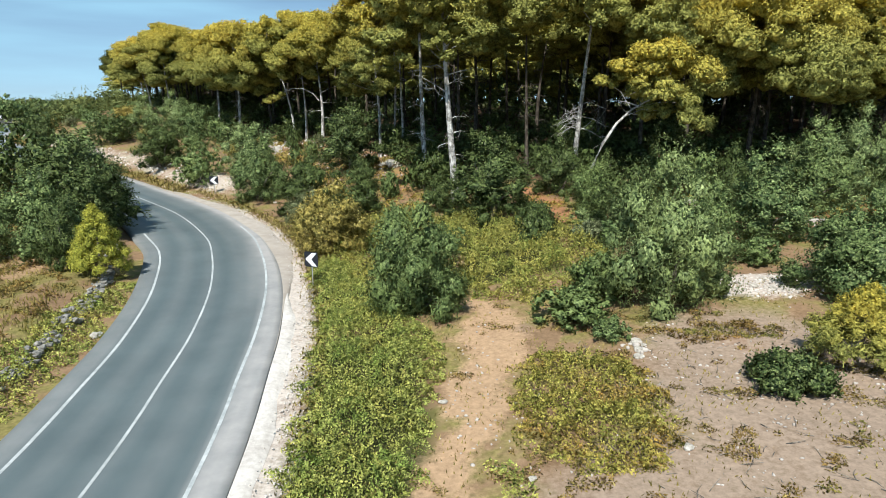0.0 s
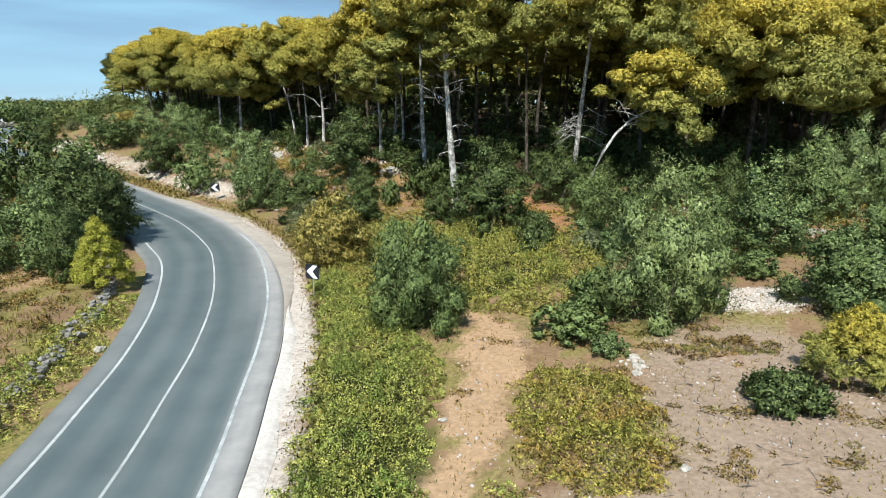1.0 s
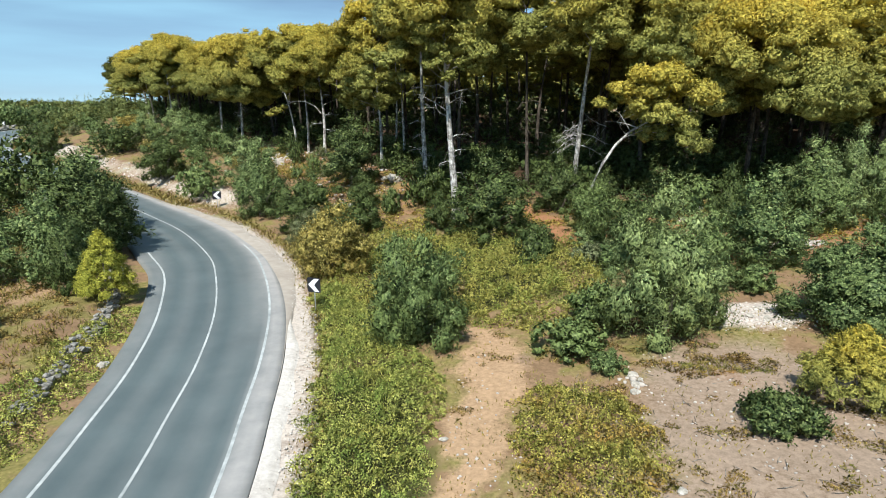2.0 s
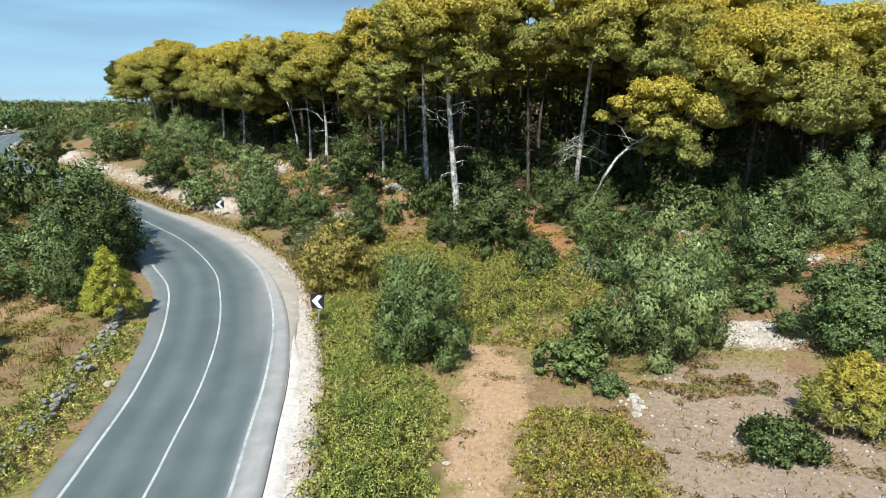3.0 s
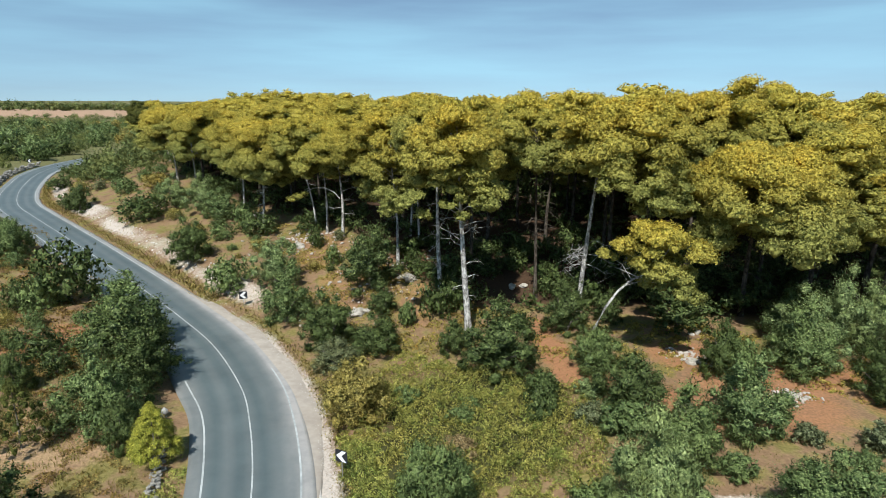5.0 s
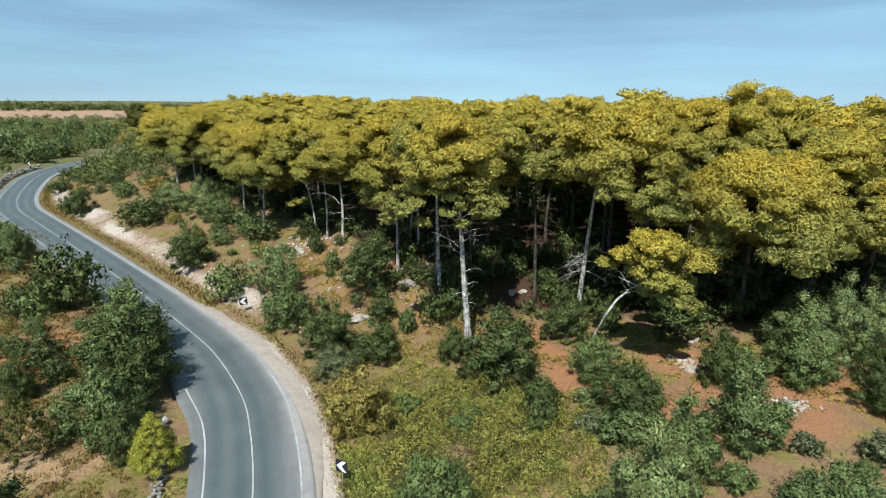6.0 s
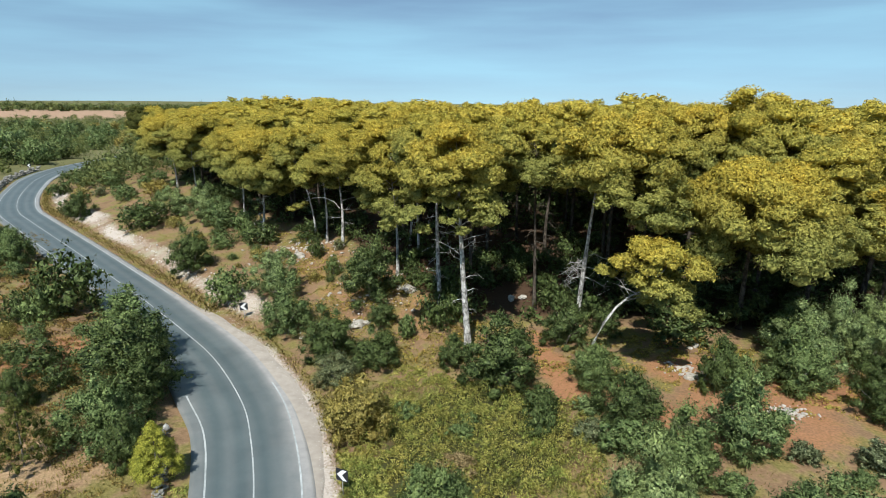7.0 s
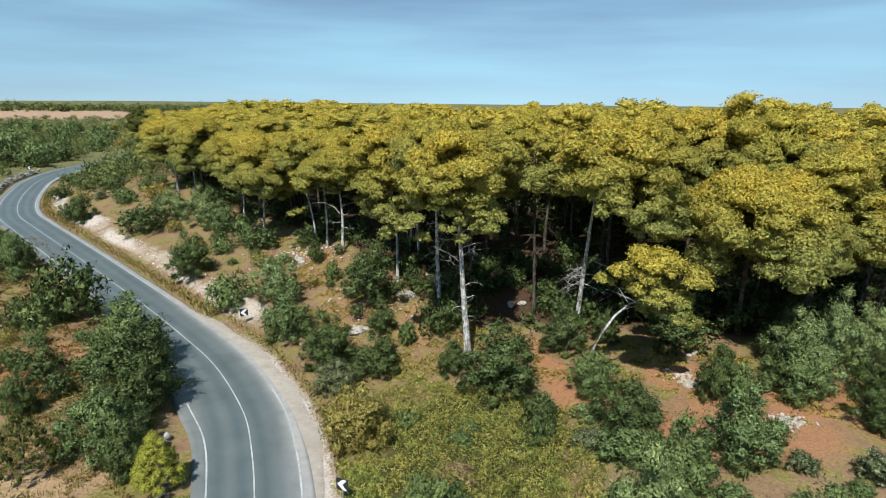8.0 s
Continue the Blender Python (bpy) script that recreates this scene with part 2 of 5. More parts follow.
def spline(points, n):
    p = np.array(points, float)
    out = []
    for i in range(len(p) - 1):
        a, b, c, d = p[max(i - 1, 0)], p[i], p[i + 1], p[min(i + 2, len(p) - 1)]
        for k in range(n):
            t = k / n
            out.append(0.5 * (2 * b + (c - a) * t + (2 * a - 5 * b + 4 * c - d) * t * t + (3 * b - a - 3 * c + d) * t ** 3))
    return np.array(out + [p[-1]])


CENTRE = spline(ROAD, 8)
TANGENT = np.gradient(CENTRE, axis=0)
TANGENT /= np.linalg.norm(TANGENT, axis=1)[:, None]
RIGHT = np.stack([TANGENT[:, 1], -TANGENT[:, 0]], 1)


def smooth(a, b, x):
    t = np.clip((np.asarray(x, float) - a) / (b - a), 0, 1)
    return t * t * (3 - 2 * t)


def side(x, y):
    """How far to the right of the road's middle a place lies."""
    q = np.stack([np.asarray(x, float).ravel(), np.asarray(y, float).ravel()], 1)
    best, at = np.full(len(q), 1e18), np.zeros(len(q), int)
    for k, c in enumerate(CENTRE):
        d = ((q - c) ** 2).sum(1)
        near = d < best
        best[near], at[near] = d[near], k
    v = q - CENTRE[at]
    s = (v * RIGHT[at]).sum(1)
    return np.copysign(np.sqrt(best), s).reshape(np.shape(x))


def road_level(y):
    return 0.022 * np.clip(np.asarray(y, float) - 18, 0, 42) + 0.045 * np.clip(np.asarray(y, float) - 60, 0, 80)


def land(x, y):
    x, y = np.asarray(x, float), np.asarray(y, float)
    s = side(x, y)
    far = smooth(190, 420, np.hypot(x, y))
    right = 2.0 * smooth(5, 34, s) + 0.032 * np.clip(y - 55, 0, 70) * smooth(6, 25, s) + 1.3 * smooth(5.2, 9, s) * smooth(52, 66, y) * (1 - smooth(120, 150, y))
    left = 0.5 * smooth(5, 8, -s)
    z = road_level(y) + np.where(s > 0, right, left)
    lumps = (0.10 * np.sin(x * 0.7 + 1.3 * np.sin(y * 0.31)) * np.sin(y * 0.53 + x * 0.21)) * smooth(5.5, 9, np.abs(s))
    return (z + lumps) * (1 - far) + 3.0 * far - 0.12 * (1 - smooth(4.8, 6.2, np.abs(s)))


def ground_z(x, y):
    return float(land(np.array([x]), np.array([y]))[0])


# ---------------------------------------------------------------- mesh helpers
def raw_mesh(name, verts, faces, mats, index=None, flat=True, normals=None):
    """A mesh from arrays; faces is a list of arrays, each of one corner count."""
    me = bpy.data.meshes.new(name)
    faces = [np.asarray(f, int) for f in faces if len(f)]
    corners = np.concatenate([f.ravel() for f in faces])
    counts = np.concatenate([np.full(len(f), f.shape[1]) for f in faces])
    me.vertices.add(len(verts))
    me.vertices.foreach_set("co", np.asarray(verts, np.float32).ravel())
    me.loops.add(len(corners))
    me.loops.foreach_set("vertex_index", corners.astype(np.int32))
    me.polygons.add(len(counts))
    me.polygons.foreach_set("loop_start", np.concatenate([[0], np.cumsum(counts)[:-1]]).astype(np.int32))
    for mt in mats:
        me.materials.append(mt)
    if index is not None:
        me.polygons.foreach_set("material_index", np.asarray(index, np.int32))
    me.update(calc_edges=True)
    me.validate()
    if not flat:
        me.polygons.foreach_set("use_smooth", np.ones(len(counts), bool))
    if normals is not None:
        at = me.attributes.new("custom_normal", "FLOAT_VECTOR", "POINT")
        at.data.foreach_set("vector", np.asarray(normals, np.float32).ravel())
    return me


def child(name, me, parent, label=""):
    ob = new(name, me)
    ob.parent = parent
    return tagged(ob, label)


def part(name, bm, mat, parent, label="", smooth_faces=False):
    me = bpy.data.meshes.new(name)
    bm.to_mesh(me)
    bm.free()
    me.materials.append(mat)
    if smooth_faces:
        me.polygons.foreach_set("use_smooth", [True] * len(me.polygons))
    return child(name, me, parent, label)


def empty(name, x, y, z, label, category, group="", kind=""):
    ob = new(name)
    ob.location = (x, y, z)
    ob.empty_display_size = 0.3
    return tagged(ob, label, category, group, kind)


def tube(points, radii, sides=7, rng=None, rough=0.0):
    """A tapered tube along points: vertices and faces."""
    p, n = np.array(points, float), len(points)
    t = np.gradient(p, axis=0)
    t /= np.linalg.norm(t, axis=1)[:, None] + 1e-9
    ref = np.where(np.abs(t[:, 2:3]) > 0.9, [[1.0, 0, 0]], [[0, 0, 1.0]])
    u = np.cross(t, ref)
    u /= np.linalg.norm(u, axis=1)[:, None] + 1e-9
    v = np.cross(t, u)
    a = np.linspace(0, 2 * np.pi, sides, endpoint=False)
    r = np.array(radii, float)[:, None] * np.ones((1, sides))
    if rng is not None and rough:
        r = r * (1 + rough * rng.uniform(-1, 1, r.shape))
    ring = p[:, None] + r[..., None] * (np.cos(a)[None, :, None] * u[:, None] + np.sin(a)[None, :, None] * v[:, None])
    i = np.arange(n - 1)[:, None] * sides
    j = np.arange(sides)[None]
    k = (j + 1) % sides
    quads = np.stack([i + j, i + k, i + sides + k, i + sides + j], -1).reshape(-1, 4)
    return ring.reshape(-1, 3), quads


def tubes_mesh(name, tubes, mat):
    verts, quads, base = [], [], 0
    for v, q in tubes:
        verts.append(v)
        quads.append(q + base)
        base += len(v)
    return raw_mesh(name, np.concatenate(verts), [np.concatenate(quads)], [mat], flat=False)


def unit(v):
    return v / (np.linalg.norm(v, axis=-1, keepdims=True) + 1e-9)


ICO = bmesh.new()
bmesh.ops.create_icosphere(ICO, subdivisions=1, radius=1.0)
ICO_V = np.array([v.co[:] for v in ICO.verts])
ICO_F = np.array([[v.index for v in f.verts] for f in ICO.faces])
ICO.free()


def leaves_on(lumps, per_m2, length, width, rng, core=0.6, limit=20000, form=0.65):
    """Vertices, faces and normals of a crown: lumps of (x, y, z, rx, ry, rz), clothed in separate leaves. form: how far they share the crown's round shape."""
    verts, tris, quads, norms, base = [], [], [], [], 0
    lumps = np.array(lumps, float)
    area = 4 * np.pi * ((lumps[:, 3] * lumps[:, 4] + lumps[:, 3] * lumps[:, 5] + lumps[:, 4] * lumps[:, 5]) / 3)
    scale = min(1.0, limit / (area.sum() * per_m2))
    middle = lumps[:, :3].mean(0) * [1, 1, 0.6]
    for lump, ar in zip(lumps, area):
        c, r = lump[:3], lump[3:]
        n = max(3, int(ar * per_m2 * scale) // 5)
        d = unit(rng.normal(size=(n, 3)))
        lob = 1 + 0.1 * np.sin(d @ rng.normal(size=3) * 4 + rng.uniform(0, 6)) + 0.08 * np.sin(d @ rng.normal(size=3) * 7)
        p = c + d * r * (lob * rng.uniform(0.56, 1.14, n))[:, None] + rng.normal(size=(n, 3)) * r * 0.06
        out = unit(d / r)
        # five leaves to a twig that grows outwards and up
        twig = np.repeat(unit(out * 0.9 + rng.normal(size=(n, 3)) * 0.5 + [0, 0, 0.35]), 5, 0)
        step = np.tile(np.arange(5), n)[:, None]
        p, out, n = np.repeat(p, 5, 0) + twig * length * 0.45 * (step - 2), np.repeat(out, 5, 0), n * 5
        nn = unit(out + rng.normal(size=(n, 3)) * 0.5 + [0, 0, 0.2])
        ax = unit(np.cross(nn, rng.normal(size=(n, 3))) + twig * 0.6)
        sd = unit(np.cross(nn, ax))
        ln, wd = length * rng.uniform(0.6, 1.35, (n, 1)), width * rng.uniform(0.7, 1.3, (n, 1))
        v = np.stack([p, p + ax * ln * 0.45 - sd * wd * 0.5 - nn * wd * 0.15, p + ax * ln - nn * ln * 0.12, p + ax * ln * 0.45 + sd * wd * 0.5 - nn * wd * 0.15], 1)
        verts.append(v.reshape(-1, 3))
        norms.append(np.repeat(unit(0.9 * out + form * unit(p - middle) + rng.normal(size=(n, 3)) * 0.24), 4, 0))
        quads.append(np.arange(4 * n).reshape(-1, 4) + base)
        base += 4 * n
        if core:
            # larger leaves that fill the inside of the clump
            m = max(6, int(n * 0.5))
            e = unit(rng.normal(size=(m, 3)))
            p = c + e * r * rng.uniform(core - 0.3, core, (m, 1))
            nn = unit(e + rng.normal(size=(m, 3)) * 0.45)
            ax = unit(np.cross(nn, rng.normal(size=(m, 3))))
            sd = np.cross(nn, ax)
            big = min(0.75 * min(r), 1.35 * length) * rng.uniform(0.7, 1.2, (m, 1))
            v = np.stack([p - ax * big * 0.5 + sd * big * 0.45, p - ax * big * 0.6 - sd * big * 0.4, p + ax * big * 0.7], 1)
            verts.append(v.reshape(-1, 3))
            norms.append(np.repeat(unit(0.9 * e + form * unit(p - middle)), 3, 0))
            tris.append(np.arange(3 * m).reshape(-1, 3) + base)
            base += 3 * m
    return np.concatenate(verts), [np.concatenate(f) for f in (tris, quads) if f], np.concatenate(norms)


# ---------------------------------------------------------------- ground, road, verge
def axis_lines(fine_a, fine_b, step, low, high, grow=1.12):
    mid = list(np.arange(fine_a, fine_b + 1e-6, step))
    up, s = [mid[-1]], step
    while up[-1] < high:
        s *= grow
        up.append(up[-1] + s)
    down, s = [mid[0]], step
    while down[-1] > low:
        s *= grow
        down.append(down[-1] - s)
    return np.array(down[:0:-1] + mid + up[1:])


def dist_path(x, y, points):
    """The distance to a broken line of (x, y, half width), in half widths."""
    best = np.full(np.shape(x), 1e9)
    for (ax, ay, aw), (bx, by, bw) in zip(points, points[1:]):
        dx, dy = bx - ax, by - ay
        t = np.clip(((x - ax) * dx + (y - ay) * dy) / (dx * dx + dy * dy), 0, 1)
        best = np.minimum(best, np.hypot(x - ax - t * dx, y - ay - t * dy) / (aw + t * (bw - aw)))
    return best


def blob(x, y, cx, cy, rx, ry):
    return 1 - smooth(0.6, 1.15, np.hypot((x - cx) / rx, (y - cy) / ry))


FOREST_EDGE = [(75, 44), (45, 49), (30, 50), (20, 52), (12, 52), (0, 53), (-6, 62), (-15, 76), (-25, 84), (-35, 92), (-46, 102), (-60, 122), (-76, 148), (-92, 172)]


def in_forest(x, y):
    """How deep a place lies behind the forest's edge."""
    ex, ey = np.array(FOREST_EDGE).T
    return y - np.interp(-np.asarray(x, float), -ex, ey)


gx = axis_lines(-122, 36, 0.8, -2600, 2600, 1.15)
gy = axis_lines(4, 176, 0.8, -400, 4200, 1.15)
GX, GY = np.meshgrid(gx, gy)
GZ = land(GX, GY)
nx, ny = len(gx), len(gy)
gi = (np.arange(ny - 1)[:, None] * nx + np.arange(nx - 1)[None])
gq = np.stack([gi, gi + 1, gi + nx + 1, gi + nx], -1).reshape(-1, 4)
ground_mesh = raw_mesh("ground", np.stack([GX, GY, GZ], -1).reshape(-1, 3), [gq], [M_GROUND], flat=False)
S = side(GX, GY)
DEEP = in_forest(GX, GY)
RANGE = np.hypot(GX, GY)
WX = GX + 0.35 * np.sin(GY * 1.4) + 0.25 * np.sin(GY * 3.3 + GX * 1.1)
masks = {
    "path": np.maximum.reduce([1 - smooth(0.5, 1.35, dist_path(WX, GY, [(-0.4, 2, 0.7), (0.1, 13.7, 0.75), (0.8, 16.4, 0.8), (1.2, 18.5, 1.2), (1.8, 21, 1.2), (2.4, 23.5, 1.5), (1.8, 27, 0.8)])),
                               0.6 * (GX < -20) * blob(GX, GY, -27, 34, 6, 5)]),
    "bare": np.maximum.reduce([0.8 * blob(GX, GY, 11.5, 17.5, 5.5, 7.5), 0.75 * blob(GX, GY, 7, 12, 6, 4), 0.5 * blob(GX, GY, 2.8, 23.8, 1.6, 1.4)]),
    "red": np.maximum.reduce([(0.42 if b[1] > 55 else 0.7 if b[0] > 18 else 1.0) * blob(GX, GY, *b) for b in ((7.6, 50.5, 1.5, 3.0), (8.2, 46.4, 1.5, 3.2), (8.9, 42.2, 1.6, 2.6), (12.5, 41.5, 2.5, 2.5), (19.2, 45.2, 4.0, 3.5), (30, 42.3, 4, 3), (22, 38, 7, 6), (15, 36, 3, 4), (-4.0, 36.9, 0.9, 2.2), (-12, 62, 5, 7), (-19, 72, 6, 8), (26, 41, 4, 4), (33, 38, 5, 4), (12, 20.5, 2.2, 1.0), (-4, 57, 3, 6), (-7, 66, 6, 5), (-37, 49, 6, 5))]),
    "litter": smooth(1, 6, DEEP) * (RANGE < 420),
    "green": np.maximum.reduce([blob(GX, GY, -3.2, 16, 3.2, 10), blob(GX, GY, -4, 30, 4, 6), blob(GX, GY, 1.5, 37, 8, 8)]) * (np.abs(S) > 5),
    "chalk": np.maximum.reduce([smooth(2, 3, S) * (1 - smooth(4.6, 6.2, S)) * smooth(0, 4, GY) * (1 - smooth(50, 62, GY)) * 0.8, smooth(5.4, 6.6, S) * (1 - smooth(7.4, 9.8, S - 0.9 * np.sin(GY * 0.33))) * smooth(54, 66, GY) * (1 - smooth(122, 140, GY)) * (0.72 + 0.28 * np.sin(GY * 0.31 + 2.0 * np.sin(GY * 0.13))),
                               blob(GX, GY, 15.0, 26.2, 2.8, 1.7)]),
    "field": smooth(560, 660, GY - 0.15 * GX) * (1 - smooth(980, 1150, GY)) * (GX < 300),
    "scrub": np.maximum(smooth(150, 200, RANGE) * (1 - smooth(600, 660, GY)), smooth(1000, 1100, GY)),
}
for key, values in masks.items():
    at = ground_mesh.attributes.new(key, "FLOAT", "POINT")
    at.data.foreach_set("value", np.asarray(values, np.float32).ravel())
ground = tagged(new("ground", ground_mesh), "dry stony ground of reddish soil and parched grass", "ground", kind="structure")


def half_width(y):
    return 2.75 + 0.3 * smooth(20, 38, y)


def left_width(y):
    """The inner lane, which widens in the bend."""
    return half_width(y) + 0.65 * smooth(36, 45, y) * (1 - smooth(58, 70, y))


def strip(name, inner, outer, lift, mat, parent=None, first=0, last=None, across=2, jitter=0.0, dust=None, edge=0.0, fall=0.0):
    """A ribbon along the road between two offsets, which are functions of y."""
    last = len(CENTRE) if last is None else last
    c, r = CENTRE[first:last], RIGHT[first:last]
    a, b = inner(c[:, 1]) * np.ones(len(c)), outer(c[:, 1]) * np.ones(len(c))
    rng = np.random.default_rng(len(name) + first)
    f = np.linspace(0, 1, across)
    off = a[:, None] * (1 - f) + b[:, None] * f
    if jitter:
        off[:, -1] += rng.uniform(-jitter, jitter, len(c))
    xy = c[:, None] + off[..., None] * r[:, None]
    z = road_level(xy[..., 1]) * 0 + (road_level(c[:, 1])[:, None] + lift - fall * f[None] ** 3)
    v = np.concatenate([xy, z[..., None]], -1)
    n = len(c)
    if edge:
        low = v[:, [0, -1]].copy()
        low[..., 2] -= edge
        v = np.concatenate([low[:, :1], v, low[:, 1:]], 1)
    m = v.shape[1]
    i = np.arange(n - 1)[:, None] * m + np.arange(m - 1)[None]
    quads = np.stack([i, i + 1, i + m + 1, i + m], -1).reshape(-1, 4)
    me = raw_mesh(name, v.reshape(-1, 3), [quads], [mat])
    if dust is not None:
        at = me.attributes.new("dust", "FLOAT", "POINT")
        d = dust(off, c[:, 1:2])
        if edge:
            d = np.concatenate([d[:, :1], d, d[:, -1:]], 1)
        at.data.foreach_set("value", np.asarray(d, np.float32).ravel())
    ob = new(name, me)
    if parent:
        ob.parent = parent
    return ob


def road_dust(off, y):
    w = half_width(y)
    bend = smooth(28, 38, y) * (1 - smooth(58, 70, y))
    return np.clip((0.8 + 0.3 * bend) * smooth(w - 0.35, w + 0.35, off) + 0.45 * smooth(w - 1.5, w, off) * bend + 0.3 * smooth(w - 0.1, w + 0.5, -off)
                   + 0.3 * np.exp(-((off - 2.3) / 0.45) ** 2 - ((y - 31) / 6) ** 2) + 0.07 * (1 + np.cos(off * 4.2)), 0, 1)


road = strip("road", lambda y: -0.95 - left_width(y), lambda y: 3.82 + 0 * y, 0.03, M_ROAD, across=24, dust=road_dust, edge=0.3)
tagged(road, "curving two-lane grey asphalt road, dusty towards its outer edge", "road", kind="structure")
near_line = int(np.argmin(np.abs(CENTRE[:, 1] - 45.4)))
far_line = int(np.argmin(np.abs(CENTRE[:, 1] - 66)))
strip("centre_line", lambda y: -0.05 + 0 * y, lambda y: 0.05 + 0 * y, 0.036, M_LINE, road)
strip("edge_line", lambda y: half_width(y) - 0.06, lambda y: half_width(y) + 0.06, 0.036, M_LINE, road, last=int(np.argmin(np.abs(CENTRE[:, 1] - 45))))
strip("edge_line", lambda y: half_width(y) - 0.06, lambda y: half_width(y) + 0.06, 0.036, M_LINE, road, first=int(np.argmin(np.abs(CENTRE[:, 1] - 64))))
strip("edge_line", lambda y: -left_width(y) - 0.06, lambda y: -left_width(y) + 0.06, 0.036, M_LINE, road, last=near_line)
strip("edge_line", lambda y: -left_width(y) - 0.06, lambda y: -left_width(y) + 0.06, 0.036, M_LINE, road, first=far_line)

# ---------------------------------------------------------------- pines
def crown_pads(rng, domes, boughs, per):
    """The foliage pads (x, y, z, rx, ry, rz) of a crown, gathered into boughs that clothe flattened domes, and how high each sits, 0 to 1."""
    pads, homes = [], []
    low, high = min(d[2] - 0.3 * d[5] for d in domes), max(d[2] + d[5] for d in domes)
    for ox, oy, oz, rx, ry, rz in domes:
        n = max(4, round(boughs * (rx * ry / 25.0) ** 0.7))
        for i in range(n):
            s = -0.28 + 1.2 * (i + rng.uniform(0.1, 0.9)) / n
            s = min(s, 0.97)
            ring, a = math.sqrt(1 - s * s) * rng.uniform(0.6, 1.06), i * 2.4 + rng.uniform(-0.5, 0.5)
            rb = 0.5 * (rx + ry) * rng.uniform(0.3, 0.45) * (1.18 if boughs < 12 else 1.0)
            c = np.array((ox + 0.74 * rx * ring * math.cos(a), oy + 0.74 * ry * ring * math.sin(a), oz + 0.8 * rz * s + rng.uniform(-0.5, 0.5)))
            homes.append(c)
            for _ in range(per):
                d = unit(rng.normal(size=3) + [0.6 * math.cos(a) * ring, 0.6 * math.sin(a) * ring, 0.45])
                r = rb * rng.uniform(0.38, 0.68)
                p = c + d * rb * [0.85, 0.85, 0.66] * rng.uniform(0.5, 1.05)
                pads.append((*p, r * rng.uniform(0.9, 1.25), r * rng.uniform(0.9, 1.25), r * rng.uniform(0.6, 0.9)))
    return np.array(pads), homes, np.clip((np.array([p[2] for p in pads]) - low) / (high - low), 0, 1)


def sprays(pads, heights, per_m2, length, width, rng, both=True, core=0.74):
    """Needle sprays standing on pads, over a close mass of twigs: vertices, triangles, normals and the height of each vertex."""
    c, r = pads[:, :3], pads[:, 3:]
    middle = c.mean(0) - [0, 0, 2.0]
    n = np.maximum(7, (per_m2 * 2.6 * np.pi * r[:, 0] * r[:, 1])).astype(int)
    k = np.repeat(np.arange(len(pads)), n)
    m = len(k)
    d = unit(rng.normal(size=(m, 3)))
    d[:, 2] = np.where(d[:, 2] < -0.25, -d[:, 2], d[:, 2])
    p = c[k] + d * r[k] * rng.uniform(0.72, 1.1, (m, 1))
    out = unit(d / r[k])
    verts, norms, tall = [], [], []
    for turn in range(2 if both else 1):
        face = unit(out + rng.normal(size=(m, 3)) * 0.42 + [0, 0, 0.2])
        grow = unit(np.cross(face, rng.normal(size=(m, 3))) + out * 0.3)
        sd = unit(np.cross(face, grow))
        ln, wd = length * rng.uniform(0.6, 1.3, (m, 1)), width * rng.uniform(0.6, 1.3, (m, 1))
        q = p + rng.normal(size=(m, 3)) * 0.06 - grow * ln * 0.4
        if turn:
            v = np.stack([q, q + grow * ln * 0.9 - sd * wd * 0.6, q + grow * ln + sd * wd * 0.6], 1)
        else:
            v = np.stack([q + sd * wd * 0.5, q - sd * wd * 0.5, q + grow * ln], 1)
        verts.append(v.reshape(-1, 3))
        norms.append(np.repeat(unit(0.75 * out + 0.35 * unit(p - middle) + rng.normal(size=(m, 3)) * 0.3), 3, 0))
        tall.append(np.repeat(heights[k], 3))
    tris = [np.arange(3 * m * len(verts)).reshape(-1, 3)]
    bv = ICO_V
    lump = rng.uniform(0.72, 1.1, (len(pads), len(bv), 1))
    verts.append((c[:, None] + bv[None] * r[:, None] * core * lump).reshape(-1, 3))
    norms.append(unit(bv[None] / r[:, None] + 0.4 * unit(c[:, None] - middle) + rng.normal(size=(len(pads), len(bv), 3)) * 0.25).reshape(-1, 3))
    tall.append(np.repeat(heights, len(bv)))
    tris.append((ICO_F[None] + (np.arange(len(pads)) * len(bv))[:, None, None]).reshape(-1, 3) + tris[0].size)
    return np.concatenate(verts), np.concatenate(tris), np.concatenate(norms), np.concatenate(tall)


def needle_crown(thing, pads, heights, per_m2, length, width, rng, mat, both=True, core=0.74):
    v, f, nrm, tall = sprays(pads, heights, per_m2, length, width, rng, both, core)
    me = raw_mesh("crown", v, [f], [mat], normals=nrm)
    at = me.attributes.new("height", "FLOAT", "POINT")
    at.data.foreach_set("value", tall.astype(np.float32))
    return child("crown", me, thing)


